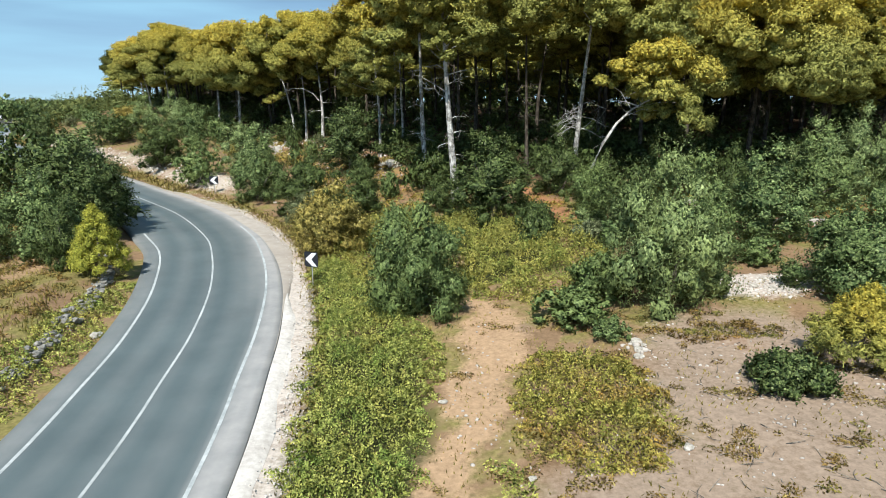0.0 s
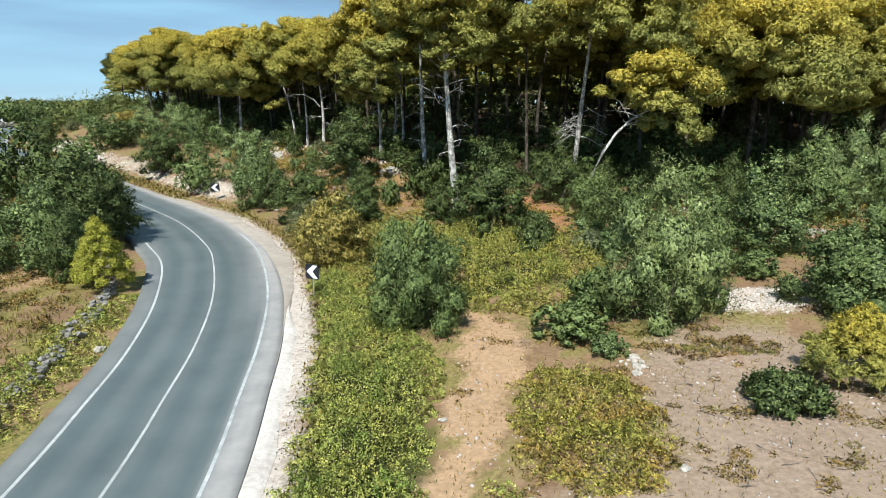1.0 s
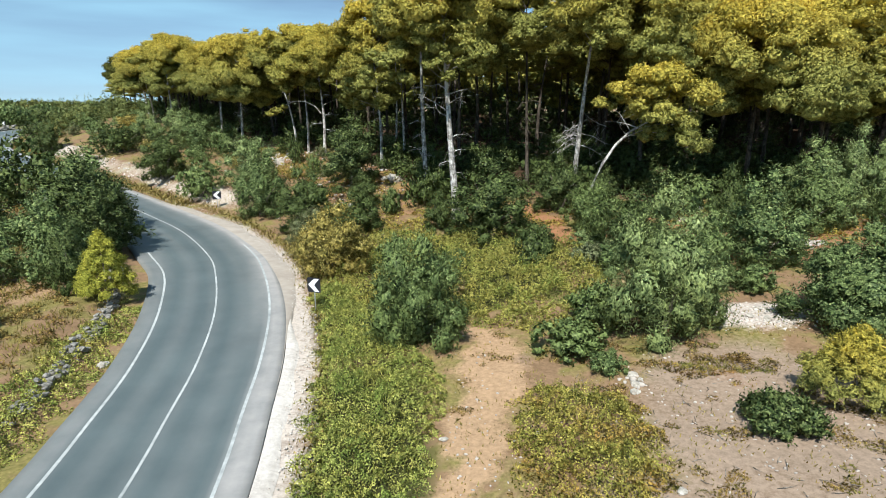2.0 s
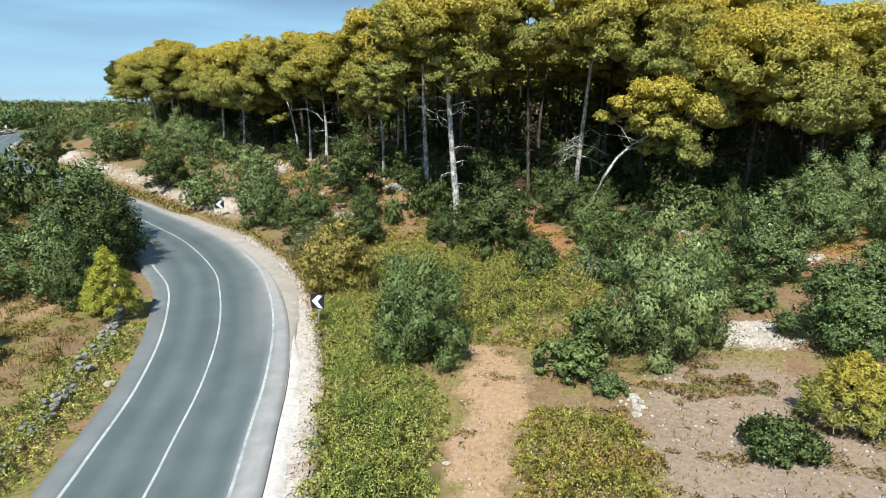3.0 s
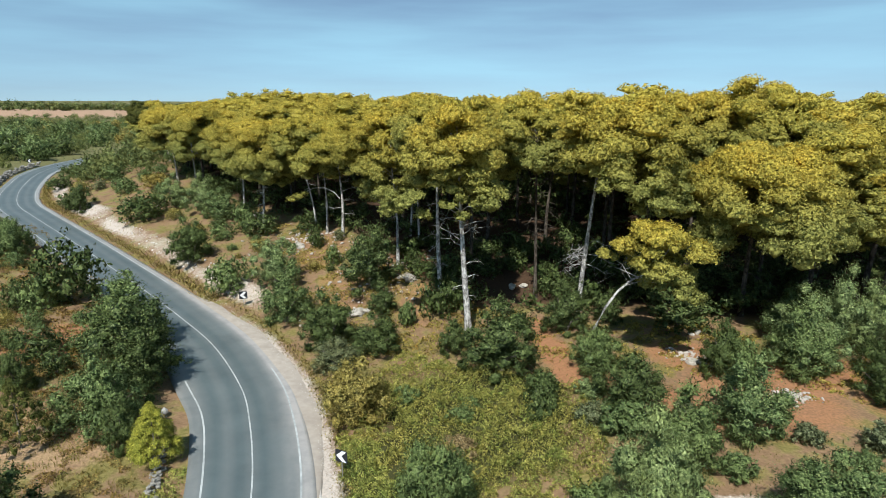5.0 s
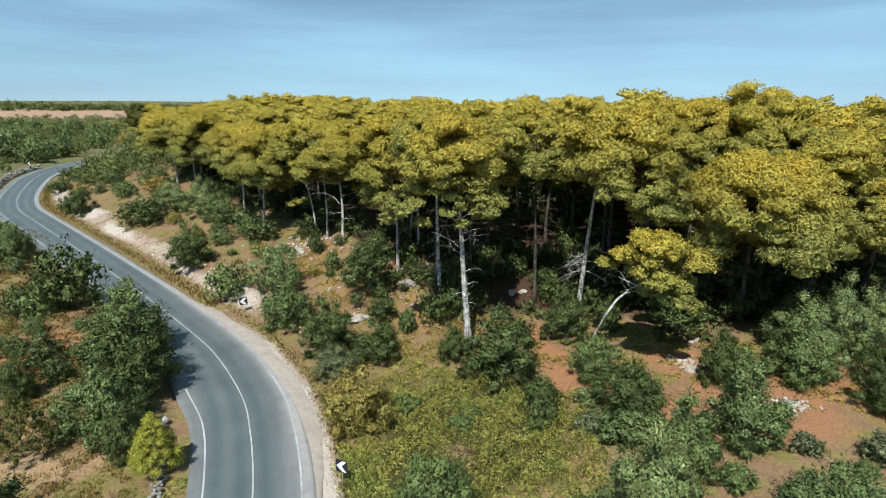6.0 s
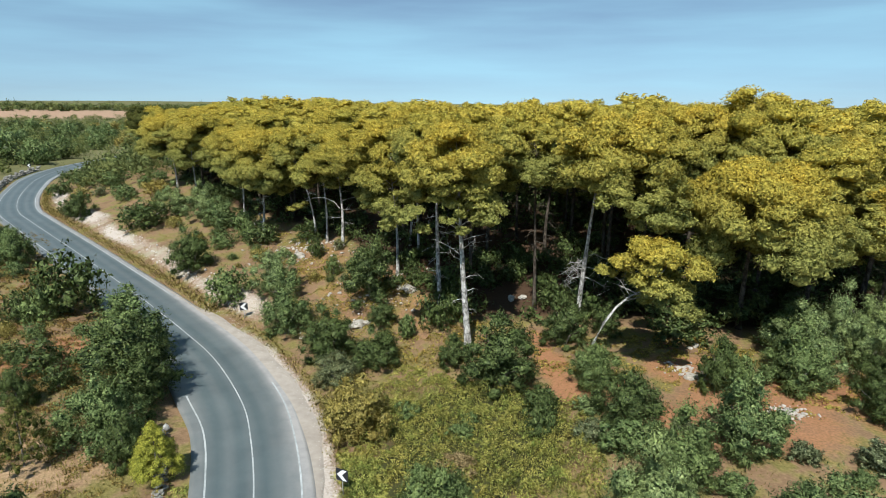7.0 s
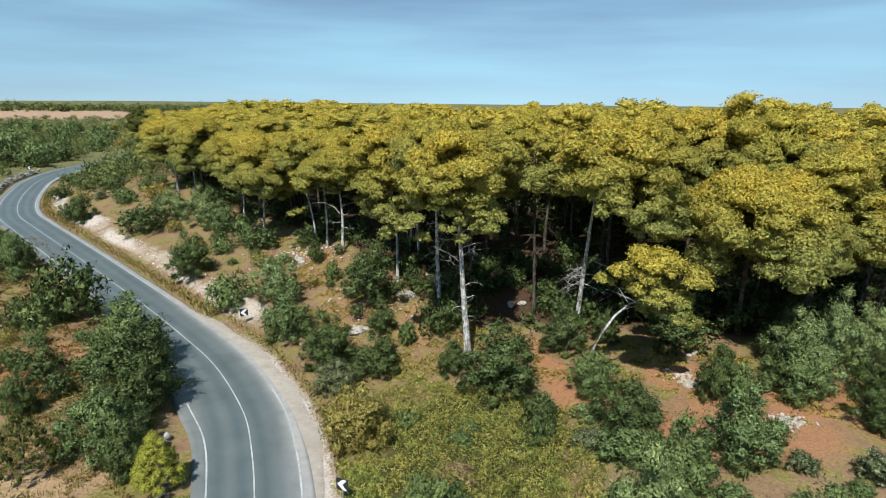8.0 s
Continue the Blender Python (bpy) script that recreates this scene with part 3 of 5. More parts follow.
def pine(rng, trunk, domes, detail, thing, girth=0.2, bark=None, limbs=(), dead=(), needles=None, extra=(), limb_step=1):
    """One pine: a tapered trunk, limbs to every bough, dead side branches, and a crown of needle sprays on pads. detail: 0 near, 1, 2 far."""
    trunk = np.array(trunk, float)
    kk = np.linspace(0, 1, len(trunk))
    rad = girth * (1 - 0.8 * kk ** 1.2)
    rad[0] *= 1.35
    tubes = [tube(trunk, rad, (9, 6, 4)[detail], rng, 0.08)]
    pads, homes, heights = crown_pads(rng, domes, (20, 14, 11)[detail], (9, 7, 4)[detail])
    along = [np.array([np.interp(f, kk, trunk[:, i]) for i in range(3)]) for f in np.linspace(0.45, 1, 24)]
    for b in homes[:: (limb_step, 2, 4)[detail]]:
        ways = [q for q in along if q[2] < b[2] - 0.3] or [along[0]]
        a = min(ways, key=lambda q: np.linalg.norm(q - b) + 0.5 * abs(q[2] - b[2] + 1.2))
        if np.linalg.norm((b - a)[:2]) > 3.4:
            continue
        m = (a + b) / 2 + [rng.uniform(-0.3, 0.3), rng.uniform(-0.3, 0.3), rng.uniform(0.0, 0.4)]
        tubes.append(tube([a, m, b], [0.2 * girth, 0.13 * girth, 0.012], 4))
    for pts in limbs:
        tubes.append(tube(pts, np.linspace(0.09, 0.03, len(pts)), 6))
    for z, ang, ln, up in dead:
        a = np.array([np.interp(z, trunk[:, 2], trunk[:, i]) for i in range(3)])
        w = np.array([math.cos(ang), math.sin(ang), up])
        pts = [a + w * ln * f + np.array([0, 0, -0.35 * ln * f * f]) + rng.normal(size=3) * 0.05 * ln * (f > 0) for f in (0, 0.35, 0.7, 1)]
        tubes.append(tube(pts, [0.052, 0.038, 0.024, 0.008], 4))
        for f in (1, 1, 2, 2):
            tubes.append(tube([pts[f], pts[f] + rng.normal(size=3) * 0.2 * ln, pts[f] + rng.normal(size=3) * 0.32 * ln + [0, 0, -0.15 * ln]], [0.024, 0.016, 0.006], 3))
    child("trunk", tubes_mesh("trunk", tubes, bark or M_BARK_SHADED), thing)
    if len(extra):
        pads, heights = np.concatenate([pads, np.array(extra)]), np.concatenate([heights, np.full(len(extra), 0.4)])
    per, ln, wd = ((17.0, 0.27, 0.13), (9.0, 0.36, 0.18), (4.0, 0.6, 0.34))[detail]
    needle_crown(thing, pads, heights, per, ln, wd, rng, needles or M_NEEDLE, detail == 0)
    return thing


def drop(thing):
    """Takes a pattern plant out of the scene once its copies stand."""
    for o in (*thing.children_recursive, thing):
        bpy.data.objects.remove(o)


def standing(x, y, turn=0.0, sx=1.0, sz=1.0, sink=0.0):
    return Matrix.LocRotScale((x, y, ground_z(x, y) - sink), Euler((0, 0, turn)), (sx, sx, sz))


rng = np.random.default_rng(7)


def dead_set(r, n, low, high, long=2.2):
    return [(r.uniform(low, high), r.uniform(0, 6.28), r.uniform(0.4, 1.0) * long, r.uniform(-0.1, 0.35)) for _ in range(n)]


def stem(height, lean, r, n=9):
    """The line of a trunk that leans by the given metres at its top."""
    k = np.linspace(0, 1, n)
    wob = r.uniform(-0.3, 0.3, 2)
    return np.stack([lean[0] * k ** 1.5 + wob[0] * np.sin(k * 4), lean[1] * k ** 1.5 + wob[1] * np.sin(k * 3.1), height * k - 0.3 * (k == 0)], 1)


MANUAL = []


# the pines that stand out along the wood's edge; domes of their crowns in metres of the land: x, y, z, and three radii
def edge_pine(x, y, seed, top, label, domes, lean=(0.0, 0.0), trunk=None, **more):
    r = np.random.default_rng(seed)
    z = ground_z(x, y)
    t = empty("pine_tree", x, y, z, label, "pine tree", "pines of the wood")
    local = [(a - x, b - y, c - z, rx, ry, rz) for a, b, c, rx, ry, rz in domes]
    line = stem(top - z, lean, r) if trunk is None else [(a - x, b - y, c - z) for a, b, c in trunk]
    pine(r, line, local, 0, t, **more)
    MANUAL.append((x, y, max(d[3] for d in domes)))
    return t


r0 = np.random.default_rng(3)
edge_pine(1.1, 50.0, 11, 19.5, "tall pine with a white forked trunk and dead side branches",
          [(-0.6, 50.6, 17.0, 4.8, 4.6, 6.2), (-4.5, 49.0, 13.9, 2.1, 2.1, 2.4), (2.6, 47.0, 15.0, 1.9, 1.9, 1.5), (-0.4, 48.2, 14.2, 1.5, 1.5, 1.2)], lean=(-1.5, 0.8), girth=0.33, bark=M_BARK,
          dead=[(9.0, 2.9, 3.0, 0.9), (8.6, 3.3, 1.9, 0.7), (6.8, 0.4, 1.6, 0.5), (4.8, 2.8, 1.2, 0.2), (5.6, 0.2, 1.4, 0.6), (9.6, 0.6, 1.6, 0.7), (3.8, 0.3, 1.0, 0.4), (10.4, 0.2, 2.2, 0.5), (10.8, 3.0, 2.0, 0.5)])
edge_pine(-1.7, 57.6, 12, 19.5, "slim pine with a straight pale trunk at the wood's edge", [(-2.6, 58.6, 19.0, 4.4, 4.2, 4.8)], lean=(-0.7, 0.2), girth=0.26, bark=M_BARK, dead=dead_set(r0, 9, 4, 11, 1.8))
edge_pine(-7.0, 66.0, 40, 17.0, "pine with low hanging green boughs at the wood's edge", [(-8.2, 65.2, 12.6, 3.2, 3.4, 5.6), (-7.6, 66.6, 17.5, 4.2, 4.0, 4.6)], lean=(-0.6, 0.0), girth=0.2, bark=M_BARK, dead=dead_set(r0, 6, 3, 8, 1.4))
edge_pine(-15.5, 76.6, 13, 17.5, "pine with a pale trunk and one long arching bare limb", [(-14.2, 77.2, 15.2, 5.8, 5.2, 5.8), (-18.8, 76.0, 14.4, 3.6, 3.2, 3.8), (-11.0, 75.4, 11.6, 2.6, 2.6, 3.0)], lean=(-0.5, 0.0), girth=0.22, bark=M_BARK,
          limbs=[[(-0.2, 0, 5.2), (-0.9, -0.1, 6.1), (-2.1, -0.3, 6.7), (-3.5, -0.5, 6.7), (-4.6, -0.6, 6.2), (-5.6, -0.6, 5.6)]],
          extra=[(-5.6, -0.6, 5.5, 0.9, 0.7, 0.45), (-6.5, -0.6, 5.1, 0.8, 0.7, 0.4), (-4.7, -0.7, 6.0, 0.5, 0.5, 0.3)], dead=[(5.0, 0.2, 2.0, 0.3), (4.0, 3.3, 1.6, 0.1), (7.4, 0.3, 1.6, 0.3), (3.2, 0.4, 1.6, 0.2)])
edge_pine(-18.0, 78.4, 14, 17.0, "slim pine with a thin pale trunk", [(-18.6, 79.8, 18.0, 3.6, 3.6, 3.2)], lean=(-0.4, 0.2), girth=0.17, bark=M_BARK, dead=dead_set(r0, 5, 3, 8, 1.3))
edge_pine(-19.8, 79.8, 15, 17.5, "slim pine with a leaning thin trunk", [(-23.4, 80.2, 16.2, 3.4, 3.4, 4.6)], lean=(-2.8, 0.2), girth=0.16, bark=M_BARK, dead=dead_set(r0, 4, 3, 8, 1.3))
edge_pine(-28.5, 83.4, 41, 18.5, "pine with a pale trunk and a broad low crown", [(-27.6, 82.0, 13.6, 5.0, 4.6, 7.6)], lean=(0.4, -0.6), girth=0.2, bark=M_BARK, dead=dead_set(r0, 6, 3, 8, 1.6))
edge_pine(12.1, 54.6, 16, 20.0, "pine with a grey trunk and a tangle of dead twigs", [(14.2, 51.2, 18.0, 4.9, 4.7, 5.8), (10.4, 50.4, 20.2, 2.6, 2.6, 2.2), (16.6, 47.6, 14.8, 2.8, 2.6, 2.6), (13.4, 47.2, 16.0, 1.9, 1.9, 1.3)], lean=(0.9, -1.6), girth=0.26, bark=M_BARK,
          dead=[(5.0 + 0.25 * i, 3.1 + r0.uniform(-0.9, 0.9), r0.uniform(1.2, 2.4), r0.uniform(-0.3, 0.4)) for i in range(9)] + [(6.0, 0.1, 3.4, 0.0), (5.0, -0.2, 2.6, -0.1), (7.0, 0.2, 2.6, 0.2)])
edge_pine(-6.2, 75.6, 17, 18.5, "slim pine with a pale trunk in the shade", [(-5.6, 75.6, 19.0, 4.2, 4.2, 4.6)], lean=(0.3, 0.1), girth=0.17, bark=M_BARK, dead=dead_set(r0, 4, 4, 9, 1.2))
edge_pine(-4.8, 72.4, 18, 18.0, "slim pine with a pale trunk in the shade", [(-5.0, 71.4, 17.6, 3.6, 3.6, 4.4)], lean=(-0.5, 0.1), girth=0.17, bark=M_BARK, dead=dead_set(r0, 5, 4, 9, 1.2))
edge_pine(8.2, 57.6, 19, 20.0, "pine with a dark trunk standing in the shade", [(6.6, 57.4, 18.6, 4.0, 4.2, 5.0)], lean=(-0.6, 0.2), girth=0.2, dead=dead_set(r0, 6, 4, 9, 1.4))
edge_pine(27.9, 54.0, 20, 16.5, "broad pine with a leaning trunk darkened as in shade", [(26.2, 49.4, 13.2, 6.0, 6.0, 6.4), (31.4, 49.8, 12.6, 3.4, 3.6, 4.6), (21.6, 51.6, 13.6, 3.0, 3.4, 4.4)], lean=(-1.0, -2.4), girth=0.27, dead=dead_set(r0, 9, 4, 9, 2.4))
edge_pine(40.5, 53.4, 42, 15.5, "broad pine with low boughs at the wood's edge", [(40.2, 51.4, 11.6, 4.8, 4.8, 6.6)], lean=(0.0, -1.0), girth=0.24, dead=dead_set(r0, 6, 3, 8, 2.0))
edge_pine(26.8, 66.0, 43, 21.5, "tall pine with a domed crown", [(26.2, 65.0, 18.2, 5.2, 5.0, 6.6)], girth=0.24, dead=dead_set(r0, 6, 4, 9, 1.6))
edge_pine(20.0, 60.0, 44, 19.5, "tall pine with a domed crown", [(19.4, 59.0, 17.6, 4.6, 4.8, 5.8)], girth=0.22, dead=dead_set(r0, 6, 4, 9, 1.6))
edge_pine(-54.0, 111.5, 21, 17.5, "pine with a thin pale trunk by the wood's end", [(-55.2, 111.6, 15.2, 5.0, 4.6, 6.6)], lean=(-1.6, 0.3), girth=0.2, bark=M_BARK)
edge_pine(-44.6, 99.0, 22, 19.5, "pine with a thin pale trunk by the wood's end", [(-44.2, 99.4, 15.2, 5.4, 5.0, 7.4)], lean=(-0.8, 0.3), girth=0.19, bark=M_BARK)
edge_pine(-33.6, 90.0, 23, 18.5, "pine with a thin pale trunk by the wood's end", [(-33.4, 90.4, 14.0, 5.2, 4.8, 7.6)], lean=(0.1, 0.2), girth=0.18, bark=M_BARK)
edge_pine(-66.0, 134.0, 24, 17.0, "pine with a thin pale trunk by the wood's end", [(-66.8, 134.2, 17.2, 4.8, 4.6, 5.4)], lean=(-1.0, 0.3), girth=0.2, bark=M_BARK)
edge_pine(-80.0, 152.0, 25, 19.5, "dark pine standing at the wood's end", [(-80.4, 152.2, 17.6, 4.6, 4.6, 4.8)], lean=(-0.4, 0.3), girth=0.24, needles=M_NEEDLE_DARK)
# the pine that leans out of the wood on a bent bare trunk
edge_pine(10.7, 43.7, 32, 12.0, "low pine leaning out on a bent bare trunk",
          [(15.6, 43.0, 11.0, 3.3, 3.2, 3.6), (13.0, 42.6, 11.2, 2.0, 1.8, 1.6), (16.6, 42.8, 9.0, 2.2, 2.0, 2.0)], girth=0.16, bark=M_BARK, limb_step=4,
          trunk=[(10.7, 43.7, 1.6), (10.75, 43.7, 3.8), (11.05, 43.6, 5.5), (11.75, 43.6, 7.2), (12.6, 43.5, 8.6), (13.6, 43.4, 9.6), (14.8, 43.2, 10.3), (16.0, 43.0, 12.0)],
          dead=[(7.6, 2.4, 2.4, 0.5), (8.2, 2.2, 2.2, 0.7), (8.8, 2.6, 1.8, 0.5), (7.0, 0.3, 1.0, 0.4)])

# the rest of the wood
KIND_LABEL = "tall pine with a bare trunk darkened as in shade and broad yellow-green crown"


def pine_kind(seed, detail, low, wide):
    """A pattern pine, 19 m to its top, whose crown begins at low and is about wide across."""
    r = np.random.default_rng(seed)
    t = empty("pine_tree", 0, 0, 0, KIND_LABEL, "pine tree", "pines of the wood")
    lean = tuple(r.uniform(-0.8, 0.8, 2))
    mid = low + 0.3 * (19.0 - low)
    a = r.uniform(0, 6.28)
    domes = [(lean[0], lean[1], mid, 0.5 * wide * r.uniform(0.85, 1.05), 0.5 * wide * r.uniform(0.85, 1.05), 19.0 - mid),
             (lean[0] + 0.3 * wide * math.cos(a), lean[1] + 0.3 * wide * math.sin(a), mid - 0.8, 0.26 * wide, 0.28 * wide, 0.6 * (19.0 - mid))]
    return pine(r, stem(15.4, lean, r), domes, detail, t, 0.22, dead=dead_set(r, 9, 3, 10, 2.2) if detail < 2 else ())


near_kinds = [pine_kind(100 + i, 0, (10.0, 9.0, 10.5, 8.0, 6.0, 7.0)[i], rng.uniform(8.6, 10.6)) for i in range(6)]
mid_kinds = [pine_kind(200 + i, 1, rng.uniform(8.0, 10.5), rng.uniform(8.8, 11.0)) for i in range(6)]
far_kinds = [pine_kind(260 + i, 2, rng.uniform(8.5, 10.5), rng.uniform(9.0, 11.5)) for i in range(4)]
deep_kinds = [pine_kind(280 + i, 2, rng.uniform(1.5, 3.5), rng.uniform(10.0, 12.0)) for i in range(4)]


def top_level(x, y):
    return min(27.2, 26.0 + 0.9 * float(smooth(10, 26, x)) + 0.9 * math.sin(x * 0.31 + y * 0.2) * math.sin(y * 0.17), 0.4 * math.sin(x * 0.31 + y * 0.2) + 21.9 + 1.1 * float(smooth(-8, 8, x)) + 0.5 * float(smooth(-60, -40, x)) + 0.078 * float(in_forest(x, y)) + 0.9 * float(smooth(10, 26, x)) - 0.03 * max(0, -45 - x) + 0.8 * math.sin(x * 0.13 + y * 0.05) + 0.7 * math.sin(y * 0.11 - x * 0.06))


for j, deep in enumerate([4, 11, 18, 25, 32, 40, 48, 57, 67, 78, 90, 101, 112]):
    step = 7.4 if deep < 28 else 8.4
    for i, x in enumerate(np.arange(-128, 104, step)):
        px, dd = x + rng.uniform(-0.28, 0.28) * step + (j % 2) * step / 2, deep + rng.uniform(-2.2, 2.2)
        py = dd + float(np.interp(-px, [-e[0] for e in FOREST_EDGE], [e[1] for e in FOREST_EDGE]))
        if abs(px) > 0.80 * py + 10 or px < -92 - 0.12 * (py - 170) or any(math.hypot(px - a, py - b) < 1.5 + 0.85 * w for a, b, w in MANUAL):
            continue
        if 6 < px < 21 and py < 52:
            continue
        z = ground_z(px, py)
        hgt = max(9.0, top_level(px, py) + (rng.uniform(-1.9, 1.2) if deep < 38 else rng.uniform(-0.4, 1.6)) - z)
        if deep < 14 and py < 112:
            kind = near_kinds[int(rng.integers(2, 6)) if px > 15 or px < -24 else int(rng.integers(0, 4))]
        elif deep < 30:
            kind = mid_kinds[int(rng.integers(6))]
        else:
            kind = (far_kinds if deep < 38 else deep_kinds)[int(rng.integers(4))]
        copy_thing(kind, Matrix.LocRotScale((px, py, z - 0.1), Euler((0, 0, rng.uniform(0, 6.28))), (rng.uniform(1.0, 1.28),) * 2 + (hgt / 20.2,)))
for k in near_kinds + mid_kinds + far_kinds + deep_kinds:
    drop(k)


# ---------------------------------------------------------------- shrubs and small trees
def shrub(rng, wide, high, mat, name, label, category, group, leaf=(0.17, 0.08), per=55, limit=6000, stems=5):
    """A bush of the given width and height: stems from one root, and lumps of separate leaves."""
    thing = empty(name, 0, 0, 0, label, category, group)
    lumps = []
    # several stems grown together: mounds of their own height round the tallest
    turn = rng.uniform(0, 6.28)
    mounds = [(0.0, 0.0, 1.0, 0.6)] + [(0.27 * wide * math.cos(turn + k * 1.5), 0.27 * wide * math.sin(turn + k * 1.5), rng.uniform(0.5, 0.9), rng.uniform(0.42, 0.6)) for k in range(4)]
    for mx, my, tall, broad in mounds:
        top = tall * high
        for i in range(9):
            f = 0.08 + 0.84 * (i + rng.uniform(0, 1)) / 9
            reach = 0.5 * broad * wide * (0.62 + 0.38 * math.sin(math.pi * (0.15 + 0.62 * f))) * (1 - max(0, f - 0.5) * 1.3)
            a, d = i * 2.4 + rng.uniform(-0.5, 0.5), reach * math.sqrt(rng.uniform(0.12, 1.0))
            r = wide * rng.uniform(0.085, 0.19)
            lumps.append((mx + d * math.cos(a), my + d * math.sin(a), 0.93 * min(f * top, top - 0.5 * r) + rng.uniform(-0.05, 0.06) * high, r, r * rng.uniform(0.8, 1.2), min(r * rng.uniform(0.8, 1.25), 0.2 * high)))
    lumps.append((0, 0, 0.45 * high, 0.3 * wide, 0.3 * wide, 0.36 * high))
    tubes = []
    for i in range(stems):
        b = np.array(lumps[(i * 10 + 5) % 45][:3])
        tubes.append(tube([(b[0] * 0.06, b[1] * 0.06, -0.15), (b[0] * 0.35, b[1] * 0.35, b[2] * 0.55), b], [0.022 * high + 0.01, 0.014 * high + 0.008, 0.008], 5))
    child("trunk", tubes_mesh("trunk", tubes, M_STEM), thing)
    v, f, nrm = leaves_on(lumps, per, leaf[0], leaf[1], rng, 0.6, limit)
    v[:, 2] = np.maximum(v[:, 2], 0.02)
    child("crown", raw_mesh("crown", v, f, [mat], normals=nrm), thing)
    return thing


PLANTS_OAK = [(30.6, 37.6, 4.0, 3.4), (33.6, 41.2, 4.4, 4.2), (-26.3, 42.4, 6.6, 7.2), (-11.9, 49.7, 5.0, 5.8), (-25.0, 40.4, 4.2, 5.2), (-42.6, 59.4, 7.6, 6.8), (-24.0, 23.6, 5.0, 5.6), (-36.1, 45.8, 4.3, 2.8), (-33.9, 39.7, 2.6, 4.2), (-21.9, 32.8, 2.6, 4.2), (-46.3, 56.7, 3.6, 3.4), (-34.7, 72.6, 5.6, 6.5), (-7.5, 48.3, 5.0, 3.5), (-9.5, 61.3, 6.1, 7.0), (-7.7, 56.2, 3.0, 3.3), (-1.6, 55.2, 4.0, 3.9), (-0.3, 47.5, 2.8, 3.4), (3.5, 43.8, 6.2, 6.6), (6.1, 37.0, 2.4, 2.5), (-27.6, 80.2, 5.7, 2.8), (-18.4, 73.3, 2.0, 3.2), (-67.7, 102.0, 4.1, 5.2), (10.0, 50.4, 4.2, 5.2), (21.1, 51.6, 6.1, 3.1), (20.4, 41.5, 3.1, 5.0), (12.3, 37.1, 4.5, 4.0), (-82.4, 119.4, 5.0, 3.0), (-50.3, 91.6, 7.9, 4.6), (-33.6, 87.5, 4.8, 2.5), (14.3, 52.0, 2.7, 3.5), (6.5, 39.4, 2.6, 2.0), (-20.8, 80.3, 4.8, 2.6), (-70.7, 104.2, 4.1, 3.6), (-41.8, 97.3, 4.8, 4.5), (-90.4, 135.9, 6.0, 2.6), (24.4, 68.1, 7.5, 3.4)]
PLANTS_YEL = [(-7.5, 37.6, 5.2, 4.8), (-56.7, 108.5, 5.0, 3.2)]
PLANTS_GREY = [(-10.3, 45.3, 4.0, 2.7)]
PLANTS_GRN = [(-17.5, 55.4, 4.8, 6.3), (-36.5, 88.5, 4.6, 5.2), (-31.0, 84.0, 4.2, 4.0), (-26.3, 63.6, 5.6, 4.1), (-30.2, 48.5, 6.6, 7.6), (-24.8, 35.6, 5.6, 5.0), (-43.9, 57.1, 4.2, 3.8), (-59.5, 74.6, 3.9, 5.7), (-33.3, 80.1, 4.1, 2.4), (-15.0, 67.8, 2.1, 2.6), (-62.6, 108.5, 5.2, 3.0), (-72.2, 120.3, 6.0, 3.0), (11.2, 42.7, 4.1, 3.7), (21.7, 40.3, 2.2, 3.5), (29.5, 49.1, 3.8, 4.1), (26.8, 42.0, 4.6, 5.6), (18.8, 33.7, 4.8, 5.2), (18.4, 24.6, 5.2, 4.8), (13.4, 30.2, 4.0, 5.3), (11.4, 34.3, 3.8, 1.9), (-4.9, 53.4, 1.7, 2.4), (-1.2, 26.8, 4.7, 5.4), (-62.4, 78.3, 5.1, 4.7), (6.8, 22.2, 1.4, 0.9), (5.7, 24.4, 2.9, 1.5), (7.4, 26.6, 2.6, 2.2), (27.8, 61.2, 6.3, 2.8)]
PLANTS_OLIV = [(-41.0, 92.0, 5.0, 6.2), (-47.5, 96.5, 5.0, 5.6), (-20.6, 63.1, 5.2, 5.9), (33.1, 47.4, 4.3, 7.0), (35.8, 46.7, 4.8, 6.5), (28.5, 44.7, 5.8, 6.2), (10.2, 25.5, 5.4, 6.6)]
PLANTS_STRAW = [(12.3, 31.7, 1.4, 2.2), (10.4, 29.8, 2.0, 2.3), (-0.2, 33.4, 2.6, 0.9), (7.4, 34.5, 1.4, 0.8)]
PLANTS_YPIN = [(-19.4, 31.9, 3.5, 4.2), (14.3, 18.6, 3.6, 2.6), (-28.4, 32.4, 4.6, 4.8)]
PLANTS_BRMB = [(11.3, 17.4, 2.7, 1.3)]

KINDS = {
    "oak": (M_OAK, "holm_oak", "dense dark green holm oak growing from the ground", "oak bush", "oak bushes"),
    "green": (M_GREEN, "mastic_shrub", "bushy mid-green mastic shrub on dry soil", "shrub", "mastic shrubs"),
    "olive": (M_OLIVE, "olive_tree", "rounded wild olive tree with grey-green leaves", "olive tree", "olive trees"),
    "grey": (M_GREY, "rockrose_shrub", "pale grey-green scrubby shrub with twiggy leaves", "shrub", "grey shrubs"),
    "straw": (M_STRAW, "withered_shrub", "withered pale straw-coloured shrub among brambles", "shrub", "withered shrubs"),
    "yellow": (M_YELLOW, "turning_shrub", "dense shrub with yellowing brown-green leaves", "shrub", "yellowing shrubs"),
}
SETS = {"oak": PLANTS_OAK, "green": PLANTS_GRN, "olive": PLANTS_OLIV, "grey": PLANTS_GREY, "straw": PLANTS_STRAW, "yellow": PLANTS_YEL}
prng = np.random.default_rng(21)
patterns, STOCK = [], {}
